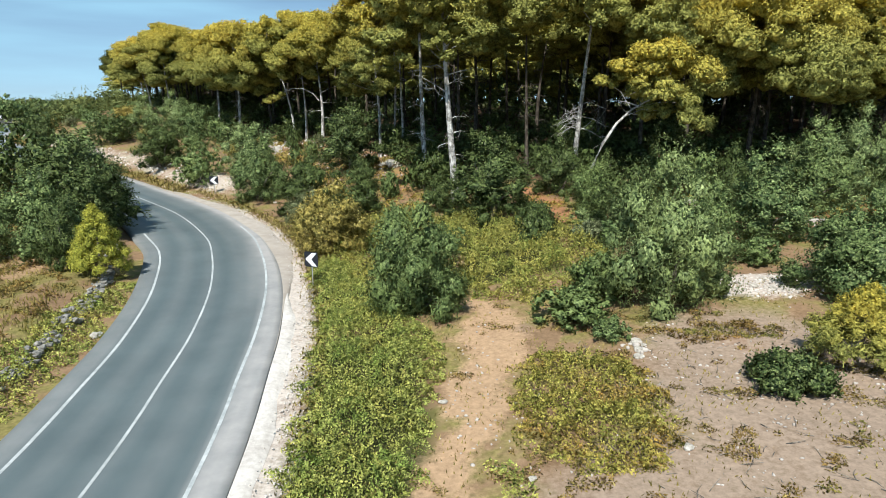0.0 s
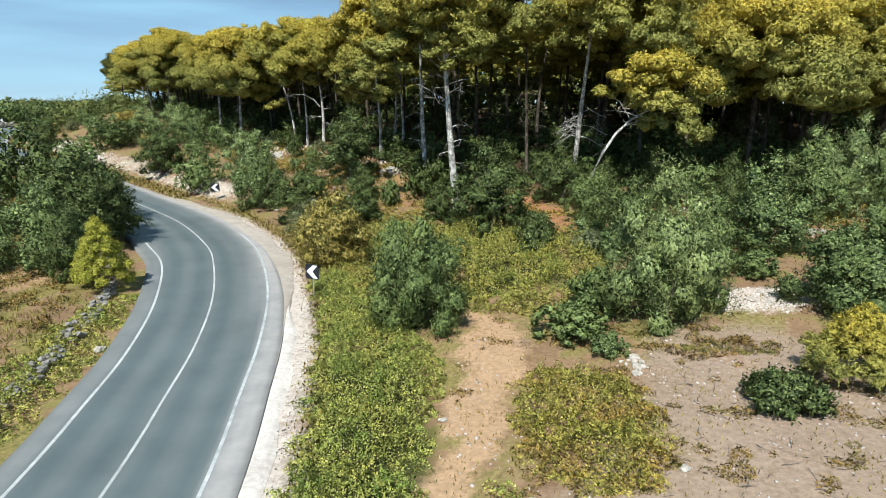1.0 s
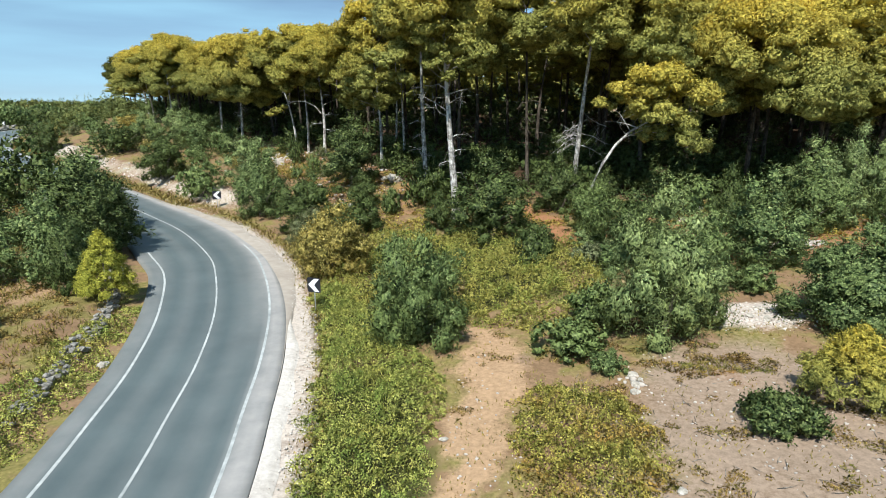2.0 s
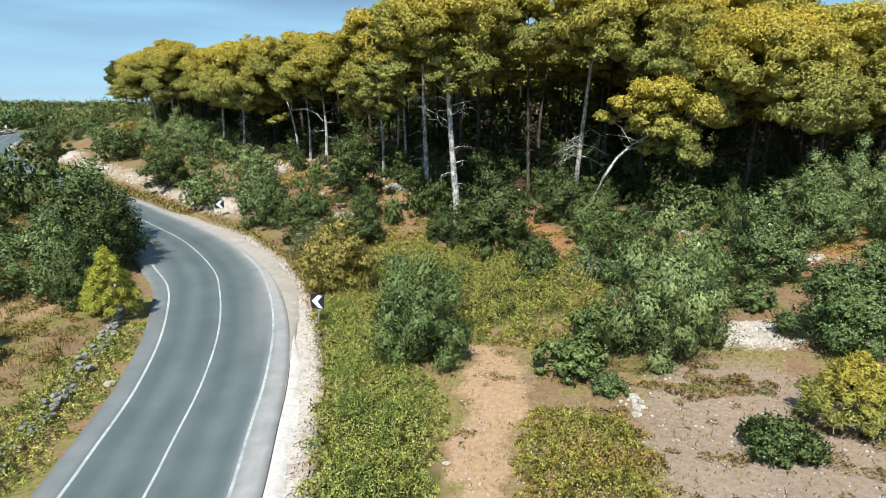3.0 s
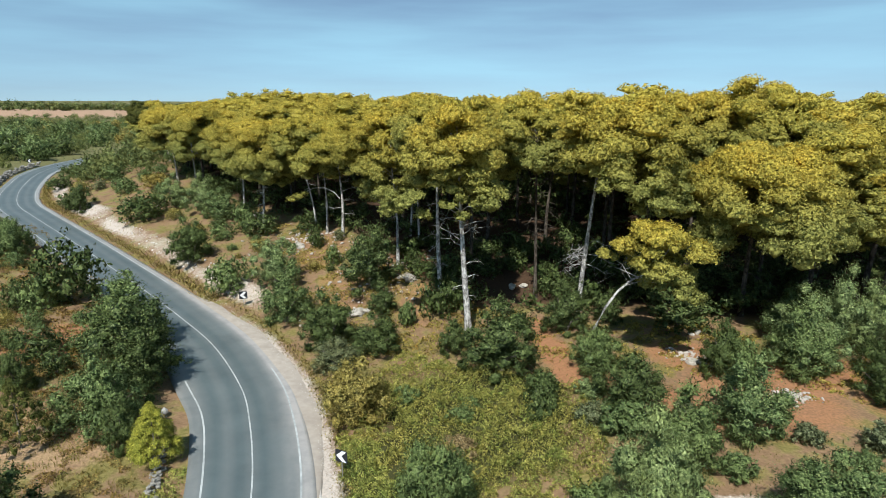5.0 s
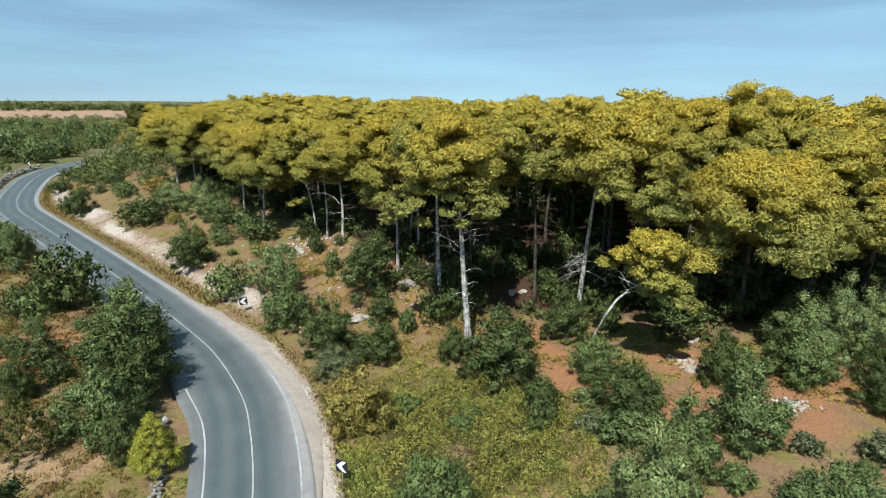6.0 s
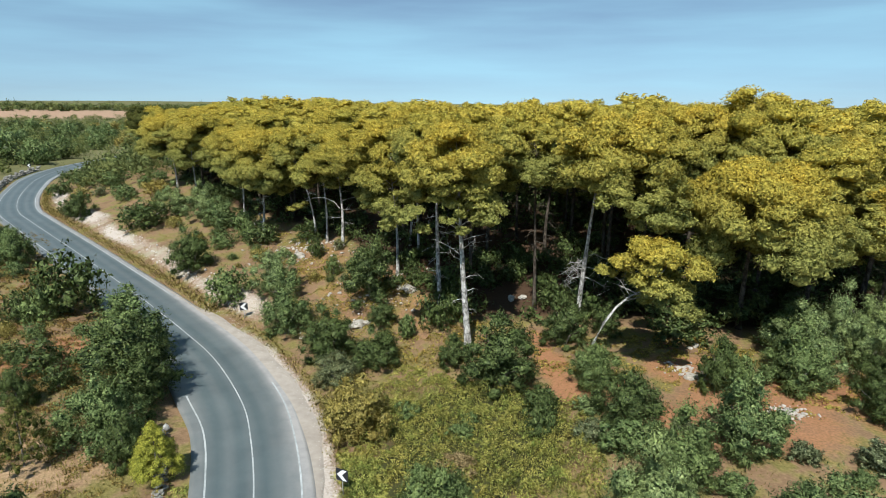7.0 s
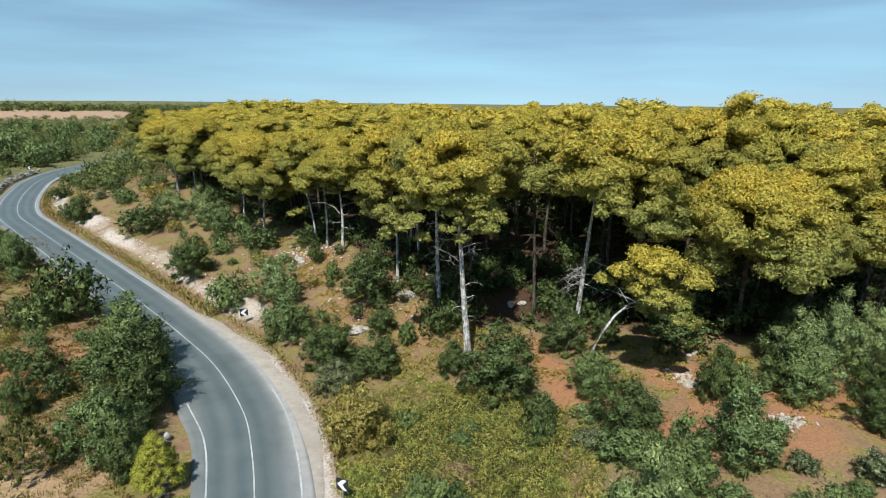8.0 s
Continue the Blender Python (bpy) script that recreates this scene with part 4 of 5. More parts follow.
for kind, (mat, name, label, category, group) in KINDS.items():
    say = (mat, name, label, category, group)
    slim = 0.6 if kind == "olive" else 1.0
    stock = {"big": [shrub(np.random.default_rng(300 + 10 * len(STOCK) + i), 5.6, 5.0, *say, (0.125, 0.075 * slim), 240, 15000) for i in range(3)],
             "tall": [shrub(np.random.default_rng(700 + 10 * len(STOCK) + i), 5.2, 6.8, *say, (0.135, 0.08 * slim), 220, 14000) for i in range(2)],
             "close": [shrub(np.random.default_rng(600 + 10 * len(STOCK) + i), 5.0, 5.0, *say, (0.10, 0.055 * slim), 420, 34000, stems=7) for i in range(1)] if kind in ("olive", "green") else [],
             "small": [shrub(np.random.default_rng(400 + 10 * len(STOCK) + i), 2.8, 2.2, *say, (0.15, 0.085 * slim), 160, 3600, stems=4) for i in range(2)],
             "far": [shrub(np.random.default_rng(500 + 10 * len(STOCK) + i), 5.2, 3.6, *say, (0.22, 0.13 * slim), 56, 1900, stems=4) for i in range(2)],
             "distant": [shrub(np.random.default_rng(800 + 10 * len(STOCK) + i), 6.0, 4.4, *say, (0.42, 0.26 * slim), 18, 650, stems=2) for i in range(2)]}
    STOCK[kind] = stock
    patterns += [p for ps in stock.values() for p in ps]


def plant(kind, x, y, w, h, turn, pick):
    size = "close" if kind in ("olive", "green") and w > 4 and math.hypot(x, y) < 34 else "tall" if h > w and w > 2.5 and y < 110 else "distant" if math.hypot(x, y) > 170 else "far" if math.hypot(x, y) > 54 else "big" if w > 3.8 else "small"
    bw, bh = {"distant": (6.0, 4.4), "close": (5.0, 5.0), "far": (5.2, 3.6), "tall": (5.2, 6.8), "big": (5.6, 5.0), "small": (2.8, 2.2)}[size]
    src = STOCK[kind][size]
    copy_thing(src[int(pick * len(src))], standing(x, y, turn, 1.1 * w / bw, 1.12 * h / bh, 0.05))


for kind in KINDS:
    for x, y, w, h in SETS[kind]:
        plant(kind, x, y, w, h, prng.uniform(0, 6.28), prng.uniform(0, 1))

# more bushes of the same kinds across the slope, the roadside and the wood's floor
srng = np.random.default_rng(77)
placed = [(p[0], p[1], p[2]) for ps in SETS.values() for p in ps]
# clearings of bare soil
placed += [(5.6, 58.2, 4.0), (8.0, 50.0, 2.0), (8.2, 46.5, 2.5), (8.9, 42.5, 2.0), (19.2, 45.2, 4.0), (29.4, 41.7, 5.0), (24.8, 38.9, 4.0), (27.0, 34.8, 4.0), (18.4, 44.3, 4.0), (-45.0, 57.0, 5.0), (-37.1, 49.6, 5.0), (-21.0, 29.9, 4.0), (-7.0, 60.0, 5.0), (-20.0, 68.0, 5.0)]


def free(x, y, r):
    return all(math.hypot(x - a, y - b) > 0.42 * (w + r) for a, b, w in placed)


def scatter(n, xs, ys, sizes, kinds, test):
    made = tries = 0
    while made < n and tries < n * 40:
        tries += 1
        x, y, w = srng.uniform(*xs), srng.uniform(*ys), srng.uniform(*sizes)
        s = float(side(np.array([x]), np.array([y]))[0])
        if abs(x) > 0.80 * y + 6 or not free(x, y, w) or not test(x, y, s):
            continue
        plant(kinds[int(srng.integers(len(kinds)))], x, y, w, w * srng.uniform(0.55, 0.9), srng.uniform(0, 6.28), srng.uniform(0, 1))
        placed.append((x, y, w))
        made += 1


def edge(x, y):
    return float(in_forest(x, y))


scatter(18, (-60, 40), (50, 112), (1.2, 2.6), ("oak", "green", "grey", "yellow"), lambda x, y, s: s > 9 and -12 < edge(x, y) < 1 and not 5 < x < 24)
scatter(34, (-10, 48), (50, 72), (2.4, 4.6), ("oak",), lambda x, y, s: 4.0 < edge(x, y) < 16)
scatter(22, (-100, -56), (60, 120), (2.5, 6.0), ("oak", "green", "oak"), lambda x, y, s: s < -7.5)
scatter(12, (-60, -30), (36, 76), (1.4, 3.0), ("oak", "green", "yellow"), lambda x, y, s: s < -8)
scatter(34, (-110, -46), (80, 165), (2.0, 4.2), ("oak", "green", "yellow", "green", "grey", "olive"), lambda x, y, s: s > 9 and edge(x, y) < -4)
scatter(7, (8, 17), (29, 40), (1.6, 2.8), ("grey", "green", "oak", "olive"), lambda x, y, s: x > 9)
scatter(14, (17, 44), (30, 50), (1.4, 2.8), ("oak", "green", "oak", "grey"), lambda x, y, s: y > 0.9 * x + 6)
scatter(16, (-34, 2), (52, 92), (0.9, 1.8), ("green", "oak", "yellow", "grey"), lambda x, y, s: s > 9.5 and edge(x, y) < 2)
scatter(3, (-6, 8), (31, 44), (1.3, 2.0), ("oak", "green"), lambda x, y, s: s > 8)
scatter(170, (-330, -95), (150, 420), (4.5, 10.0), ("oak", "green", "oak", "yellow", "olive", "green"), lambda x, y, s: x < -0.24 * y and (s < -10 or y > 235) and (edge(x, y) < -3 or x < -100 - 0.12 * (y - 170)))
for p in patterns:
    drop(p)

# young pines, low and bright
for (x, y, w, h), lab in zip(PLANTS_YPIN, ("bushy bright young pine beside the road", "low bright yellow-green young pine on bare soil", "broad yellow-green young pine among dark bushes")):
    r = np.random.default_rng(int(abs(x) * 10))
    t = empty("young_pine", 0, 0, 0, lab, "young pine", "young pines")
    cone = []
    for i in range(60):
        f = (i + 0.5) / 60
        a, d = i * 2.4, 0.5 * w * (0.75 + 0.25 * math.sin(3.1 * f)) * (1 - f ** 1.35) * r.uniform(0.6, 1.05)
        q = 0.5 * w * r.uniform(0.15, 0.24) * (1 - 0.45 * f)
        cone.append((d * math.cos(a), d * math.sin(a), 0.12 * h + 0.85 * h * f + r.uniform(-0.06, 0.1), q, q, q * r.uniform(1.0, 1.6)))
    child("trunk", tubes_mesh("trunk", [tube([(0, 0, -0.2), (0.05, 0, h * 0.5), (0, 0.04, h * 0.93)], [0.07, 0.05, 0.02], 6)], M_STEM), t)
    needle_crown(t, np.array(cone), np.array([c[2] / h for c in cone]), 230 if h < 4.5 else 60, 0.15, 0.042, r, M_NEEDLE_DARK if h > 4.5 else M_NEEDLE_YOUNG if x < 0 else M_NEEDLE, True, 0.55)
    t.matrix_basis = standing(x, y, 0.4)
for x, y, w, h in PLANTS_BRMB:
    t = shrub(np.random.default_rng(5), w, h, M_OAK, "bramble_bush", "rounded dark green bramble bush on bare soil", "bush", "", (0.11, 0.075), 400, 9000)
    t.matrix_basis = standing(x, y, 0.4)


# ---------------------------------------------------------------- bramble carpet
def inside(px, py, poly):
    n, hit = len(poly), np.zeros(len(px), bool)
    for i in range(n):
        (ax, ay), (bx, by) = poly[i], poly[(i + 1) % n]
        if ay != by:
            hit ^= ((ay > py) != (by > py)) & (px < (bx - ax) * (py - ay) / (by - ay) + ax)
    return hit


def rim(px, py, poly):
    d = np.full(len(px), 1e9)
    for i in range(len(poly)):
        (ax, ay), (bx, by) = poly[i], poly[(i + 1) % len(poly)]
        dx, dy = bx - ax, by - ay
        t = np.clip(((px - ax) * dx + (py - ay) * dy) / (dx * dx + dy * dy + 1e-9), 0, 1)
        d = np.minimum(d, np.hypot(px - ax - t * dx, py - ay - t * dy))
    return d


def carpet(name, poly, per_m2, rise, leaf, mat, label, category, seed, patchy=0.0):
    """A thicket that covers the ground: separate leaves over an uneven mound."""
    r = np.random.default_rng(seed)
    xs, ys = np.array(poly).T
    area = (xs.max() - xs.min()) * (ys.max() - ys.min())
    x, y = r.uniform(xs.min(), xs.max(), int(area * per_m2)), r.uniform(ys.min(), ys.max(), int(area * per_m2))
    ragged = rim(x, y, poly) * np.where(inside(x, y, poly), 1, -1) + 0.5 * np.sin(x * 2.1 + 1.3 * np.sin(y * 1.7)) * np.sin(y * 2.6 + x) + r.uniform(-0.2, 0.2, len(x))
    if patchy:
        spots = np.sin(x * 1.15 + 1.9 * np.sin(y * 0.83 + seed)) * np.sin(y * 1.31 + 1.7 * np.sin(x * 0.9)) + 0.45 * np.sin(x * 3.7 + y * 1.3) * np.sin(y * 4.1 - x * 1.9)
        ragged = np.minimum(ragged, (spots - patchy) * 1.2)
    keep = ragged > 0
    x, y, d = x[keep], y[keep], ragged[keep]
    def mound(x, y):
        b = 0.6 + 0.4 * np.sin(x * 0.9 + y * 0.6) * np.sin(y * 1.1 - 0.5 * x) + 0.4 * np.sin(x * 1.9 + 2 * np.sin(y * 0.9)) * np.sin(y * 2.3 + 1.1 * np.sin(x * 1.3)) + 0.25 * np.sin(x * 4.7 + y * 1.7) * np.sin(y * 5.3 - x * 2.1)
        b = b + 0.42 * np.sin(x * 8.3 + 1.7 * np.sin(y * 3.1)) * np.sin(y * 7.7 + 1.4 * np.sin(x * 2.9))
        return rise * np.clip(b, 0.05, 1.5)
    top = mound(x, y) * smooth(0, 1.3, d)
    slope = np.stack([(mound(x - 0.1, y) - mound(x + 0.1, y)) * 5, (mound(x, y - 0.1) - mound(x, y + 0.1)) * 5, np.ones(len(x))], 1)
    z = land(x, y) + top * (1 - 0.75 * r.uniform(0, 1, len(x)) ** 3) + 0.02
    n = len(x)
    p = np.stack([x, y, z], 1)
    nn = unit(r.normal(size=(n, 3)) * 0.5 + unit(slope))
    ax = unit(np.cross(nn, r.normal(size=(n, 3))))
    sd = np.cross(nn, ax)
    ln, wd = leaf[0] * r.uniform(0.55, 1.4, (n, 1)), leaf[1] * r.uniform(0.6, 1.3, (n, 1))
    v = np.stack([p, p + ax * ln * 0.45 - sd * wd * 0.5 - nn * wd * 0.2, p + ax * ln - nn * ln * 0.2, p + ax * ln * 0.45 + sd * wd * 0.5 - nn * wd * 0.2], 1).reshape(-1, 3)
    nrm = np.repeat(unit(unit(slope) + r.normal(size=(n, 3)) * 0.35), 4, 0)
    return tagged(new(name, raw_mesh(name, v, [np.arange(4 * n).reshape(-1, 4)], [mat], normals=nrm)), label, category, kind="stuff")


carpet("bramble_thicket", [(-3.8, 4), (-1.2, 4), (-0.9, 13.3), (-0.3, 17.9), (0.1, 22.3), (-2.5, 27.5), (-6.0, 35.5), (-8.4, 35.0), (-6.9, 30.0), (-6.0, 26.4), (-5.2, 20), (-4.3, 13)], 760, 0.7, (0.085, 0.055), M_BRAMBLE, "low green bramble thicket covering the roadside bank", "brambles", 1)
carpet("bramble_thicket", [(-8.2, 33.0), (-8.6, 41.0), (-5.0, 48.0), (3.0, 43.5), (9.5, 40.5), (9.8, 33), (7.4, 25.6), (3.2, 26.8), (-1.2, 29), (-4.5, 31)], 400, 1.0, (0.11, 0.07), M_BRAMBLE, "low yellow-green bramble thicket browning on the slope", "brambles", 2, -0.75)
carpet("bramble_thicket", [(3.1, 21.4), (5.2, 21.0), (7.4, 19.2), (6.9, 15.4), (5.4, 13.6), (3.6, 13.6), (2.1, 16.2), (2.6, 19)], 760, 0.75, (0.085, 0.055), M_BRAMBLE_DRY, "low brownish-green bramble mound beside a dirt path", "brambles", 3)
carpet("bramble_thicket", [(7.8, 22.6), (12.6, 22.4), (12.2, 20.8), (9.0, 21.0)], 420, 0.35, (0.10, 0.06), M_BROWN, "browned bramble patch on bare soil", "brambles", 4)
carpet("bramble_thicket", [(-17.5, 14), (-14.2, 14), (-14.6, 20), (-15.4, 25), (-17.2, 31), (-19.0, 33), (-18.4, 27)], 430, 0.55, (0.10, 0.06), M_BRAMBLE, "ragged green weeds along a tumbled stone wall", "weeds", 5)
carpet("bramble_thicket", [(1.2, 14.8), (2.2, 14.6), (2.4, 12.8), (1.4, 12.0)], 380, 0.3, (0.10, 0.065), M_BRAMBLE, "small green bramble patch on a dirt path", "brambles", 6)


carpet("dry_weeds", [(-0.6, 8), (15, 8), (19, 24), (12, 27), (7, 24), (2.6, 27), (0.4, 20)], 420, 0.22, (0.09, 0.05), M_BROWN, "dry brown-green weeds in ragged patches on bare soil", "weeds", 11, 0.62)
carpet("dry_weeds", [(-36, 18), (-17, 18), (-21, 36), (-30, 46), (-46, 46)], 200, 0.3, (0.13, 0.08), M_BROWN, "dry brown-green weeds in ragged patches on bare soil", "weeds", 12, 0.1)
carpet("dry_weeds", [(-31, 38), (-26, 46), (-37, 62), (-52, 77), (-72, 96), (-80, 88), (-62, 62), (-46, 44)], 90, 0.4, (0.19, 0.11), M_BROWN, "dry brown-green weeds in ragged patches on bare soil", "weeds", 17, -0.15)
carpet("dry_weeds", [(-9, 48), (12, 44), (30, 36), (38, 44), (22, 52), (10, 53), (-2, 58), (-22, 82), (-34, 88), (-20, 64)], 95, 0.4, (0.18, 0.11), M_BRAMBLE_DRY, "dry brown-green weeds in ragged patches on bare soil", "weeds", 13, 0.02)


def lane_grass(name, y0, y1, a, b, n, tall, seed, label):
    """A strip of dead grass along the road's edge."""
    r = np.random.default_rng(seed)
    k = np.where((CENTRE[:, 1] >= y0) & (CENTRE[:, 1] <= y1))[0]
    t = r.uniform(0, len(k) - 1.001, n)
    i, f = t.astype(int), (t % 1)[:, None]
    q = CENTRE[k][i] * (1 - f) + CENTRE[k][i + 1] * f + RIGHT[k][i] * (a + (b - a) * (0.5 + 0.22 * r.normal(size=n)))[:, None]
    p = np.concatenate([q, land(q[:, 0], q[:, 1])[:, None]], 1)
    turn = r.uniform(0, 6.28, n)
    sd = np.stack([np.cos(turn), np.sin(turn), 0 * turn], 1) * 0.05
    tip = p + np.stack([r.normal(size=n) * 0.4, r.normal(size=n) * 0.4, np.ones(n)], 1) * (tall * r.uniform(0.5, 1.3, n))[:, None]
    v = np.stack([p - sd, p + sd, tip], 1).reshape(-1, 3)
    nrm = np.repeat(unit(r.normal(size=(n, 3)) * 0.3 + [0, -0.3, 1]), 3, 0)
    return tagged(new(name, raw_mesh(name, v, [np.arange(3 * n).reshape(-1, 3)], [M_DRYGRASS], normals=nrm)), label, "grass", kind="stuff")


lane_grass("dry_grass", 58, 128, 3.9, 6.0, 9000, 0.3, 14, "strip of dead yellow grass beside the asphalt")
lane_grass("dry_grass", 3, 30, 5.0, 6.4, 1800, 0.13, 16, "thin dead grass between the gravel and the brambles")
lane_grass("dry_grass", 27, 58, 4.9, 6.6, 3500, 0.16, 15, "thin dead grass behind the dusty shoulder")


def grass(name, poly, per_m2, tall, seed, label):
    r = np.random.default_rng(seed)
    xs, ys = np.array(poly).T
    n = int((xs.max() - xs.min()) * (ys.max() - ys.min()) * per_m2)
    x, y = r.uniform(xs.min(), xs.max(), n), r.uniform(ys.min(), ys.max(), n)
    clump = np.sin(x * 1.7 + 2.1 * np.sin(y * 1.1)) * np.sin(y * 1.9 + 1.3 * np.sin(x * 0.8)) + r.normal(size=n) * 0.35
    keep = inside(x, y, poly) & (clump > 0.15) & (np.abs(side(x, y)) > 4.7)
    x, y = x[keep], y[keep]
    n = len(x)
    p = np.stack([x, y, land(x, y) - 0.01], 1)
    a = r.uniform(0, 6.28, n)
    sd = np.stack([np.cos(a), np.sin(a), 0 * a], 1) * 0.03
    tip = p + np.stack([r.normal(size=n) * 0.4, r.normal(size=n) * 0.4, np.ones(n)], 1) * (tall * r.uniform(0.5, 1.3, n))[:, None]
    v = np.stack([p - sd, p + sd, tip], 1).reshape(-1, 3)
    return tagged(new(name, raw_mesh(name, v, [np.arange(3 * n).reshape(-1, 3)], [M_DRYGRASS])), label, "grass", kind="stuff")


grass("dry_grass", [(-7, 12), (14, 8), (22, 30), (26, 44), (-5, 60), (-12, 52), (-9, 36), (-7, 26)], 22, 0.13, 8, "parched yellow grass in sparse tufts")
grass("dry_grass", [(-36, 16), (-15, 16), (-19, 34), (-32, 48), (-44, 50)], 45, 0.3, 9, "parched yellow grass in sparse tufts")
grass("dry_grass", [(-12, 50), (-5, 60), (-25, 84), (-60, 110), (-66, 100), (-30, 66)], 10, 0.3, 10, "parched yellow grass in sparse tufts")


# ---------------------------------------------------------------- stones
def stone_mesh(name, seed, cuts=1):
    r = random.Random(seed)
    bm = bmesh.new()
    bmesh.ops.create_icosphere(bm, subdivisions=cuts + 1, radius=0.5)
    off = Vector((r.uniform(0, 9), r.uniform(0, 9), r.uniform(0, 9)))
    for v in bm.verts:
        v.co *= 1 + 0.5 * noise.noise(v.co * 1.7 + off) + 0.28 * noise.noise(v.co * 5.0 + off) + 0.12 * noise.noise(v.co * 11.0 + off)
        v.co.z *= 0.72
    me = bpy.data.meshes.new(name)
    bm.to_mesh(me)
    bm.free()
    me.materials.append(M_STONE)
    return me


STONES = [stone_mesh("stone", 50 + i, 0) for i in range(5)]
for me in STONES[:4]:
    me.materials[0] = M_WALL
BOULDERS = [stone_mesh("limestone_rock", 60 + i, 2) for i in range(5)]
for me in BOULDERS:
    me.materials[0] = M_ROCK
ROCKS = [(0.0, 18.1, 0.3), (7.5, 20.8, 0.42), (7.6, 21.6, 0.4), (7.3, 20.2, 0.35), (7.8, 21.2, 0.25), (3.3, 18.3, 0.2), (6.9, 14.6, 0.3), (2.4, 13.7, 0.22), (14.4, 25.9, 0.4), (16.1, 26.4, 0.35), (15.2, 26.7, 0.4), (15.0, 25.4, 0.45), (13.9, 26.4, 0.3), (17.0, 27.0, 0.35),
         (18.9, 43.2, 0.8), (19.4, 43.5, 0.7), (19.9, 43.1, 0.6), (18.5, 43.8, 0.45), (19.2, 44.0, 0.5), (20.3, 43.8, 0.4), (19.6, 42.7, 0.5), (-10.3, 56.2, 1.6), (-9.4, 56.6, 0.9), (23.9, 38.2, 0.7), (24.5, 38.5, 0.8), (25.3, 38.1, 0.5), (6.0, 59.6, 1.1), (7.2, 59.8, 0.9), (-15.4, 24.3, 0.5), (-20.6, 73.9, 1.5), (-30.4, 87.6, 1.8), (22.0, 49.6, 0.7), (21.3, 49.2, 0.5), (-5.3, 62.3, 1.6), (-6.3, 62.6, 1.0)]
srand = random.Random(9)
for x, y, d in ROCKS:
    ob = new("limestone_rock", srand.choice(BOULDERS))
    ob.matrix_basis = Matrix.LocRotScale((x, y, ground_z(x, y) + 0.12 * d), Euler((0, 0, srand.uniform(0, 6))), (d, d * srand.uniform(0.6, 1.0), d * srand.uniform(0.6, 0.95)))
    tagged(ob, "pale weathered limestone rock half sunk in dry soil", "rock", "limestone rocks")


def offset_line(y0, y1, off, step):
    """Places along the road, the given metres to its right."""
    k = np.where((CENTRE[:, 1] >= y0) & (CENTRE[:, 1] <= y1))[0]
    p = CENTRE[k] + RIGHT[k] * off
    d = np.concatenate([[0], np.cumsum(np.linalg.norm(np.diff(p, axis=0), axis=1))])
    s = np.arange(0, d[-1], step)
    return np.stack([np.interp(s, d, p[:, 0]), np.interp(s, d, p[:, 1])], 1)


def stone_wall(y0, y1, off, courses, size, label):
    line = offset_line(y0, y1, off, size * 0.95)
    wall = empty("dry_stone_wall", *line[0], ground_z(*line[0]), label, "stone wall", kind="structure")
    for c in range(courses):
        for x, y in [p for p in line for _ in range(2)]:
            if srand.random() < 0.2 + 0.3 * c:
                continue
            px, py = x + srand.uniform(-0.5, 0.5) * (1 - 0.2 * c), y + srand.uniform(-0.3, 0.3)
            ob = new("stone", srand.choice(STONES[:4] if courses < 4 else STONES[3:]))
            ob.parent = wall
            d = size * srand.uniform(0.45, 1.55)
            ob.matrix_basis = Matrix.Translation(-wall.location) @ Matrix.LocRotScale((px, py, ground_z(x, y) + size * (0.25 + 0.55 * c)), Euler((srand.uniform(-0.3, 0.3), srand.uniform(-0.3, 0.3), srand.uniform(0, 6))), (d * 1.15, d * 0.95, d))
    return wall


stone_wall(13, 36, -5.75, 3, 0.27, "tumbled dry stone wall of grey limestone by the road")
stone_wall(38.0, 40.4, -6.1, 4, 0.4, "broken end of a white dry stone wall")
stone_wall(128, 165, -5.6, 3, 0.7, "low dry stone wall along the far bend")

def rubble_patch(name, cx, cy, rx, ry, n, size, seed, label, mat=M_GRAVEL):
    r = np.random.default_rng(seed)
    q = np.stack([cx + r.normal(size=n) * rx * 0.5, cy + r.normal(size=n) * ry * 0.5], 1)
    s = size * r.uniform(0.3, 1.5, n) ** 1.6
    c = np.concatenate([q, (land(q[:, 0], q[:, 1]) + 0.12 * s)[:, None]], 1)
    v = (ICO_V[None] * (0.5 * s)[:, None, None] * r.uniform(0.6, 1.25, (n, len(ICO_V), 1)) * r.uniform(0.55, 1.5, (n, 1, 3)) * [1, 1, 0.7] + c[:, None]).reshape(-1, 3)
    f = (ICO_F[None] + (np.arange(n) * len(ICO_V))[:, None, None]).reshape(-1, 3)
    return tagged(new(name, raw_mesh(name, v, [f], [mat])), label, "rubble", kind="stuff")


rubble_patch("rubble", 15.2, 26.0, 2.4, 1.3, 420, 0.1, 71, "broken white limestone scattered on bare soil", M_CHALK)
rubble_patch("rubble", 7.5, 21.0, 0.5, 1.1, 24, 0.16, 72, "small broken limestone beside a bush")
rubble_patch("rubble", 24.3, 38.3, 1.8, 1.2, 120, 0.22, 73, "broken limestone on reddish soil")
rubble_patch("rubble", 19.4, 44.6, 2.2, 1.6, 160, 0.2, 74, "broken limestone on reddish soil")
rubble_patch("rubble", 11.0, 17.5, 6.0, 6.5, 500, 0.07, 75, "small stones strewn over bare soil")
rubble_patch("rubble", 1.2, 18.0, 1.6, 7.0, 160, 0.07, 76, "small stones strewn along a dirt path")
rubble_patch("rubble", -9.0, 62.0, 7.0, 8.0, 240, 0.26, 77, "broken limestone on the open slope")
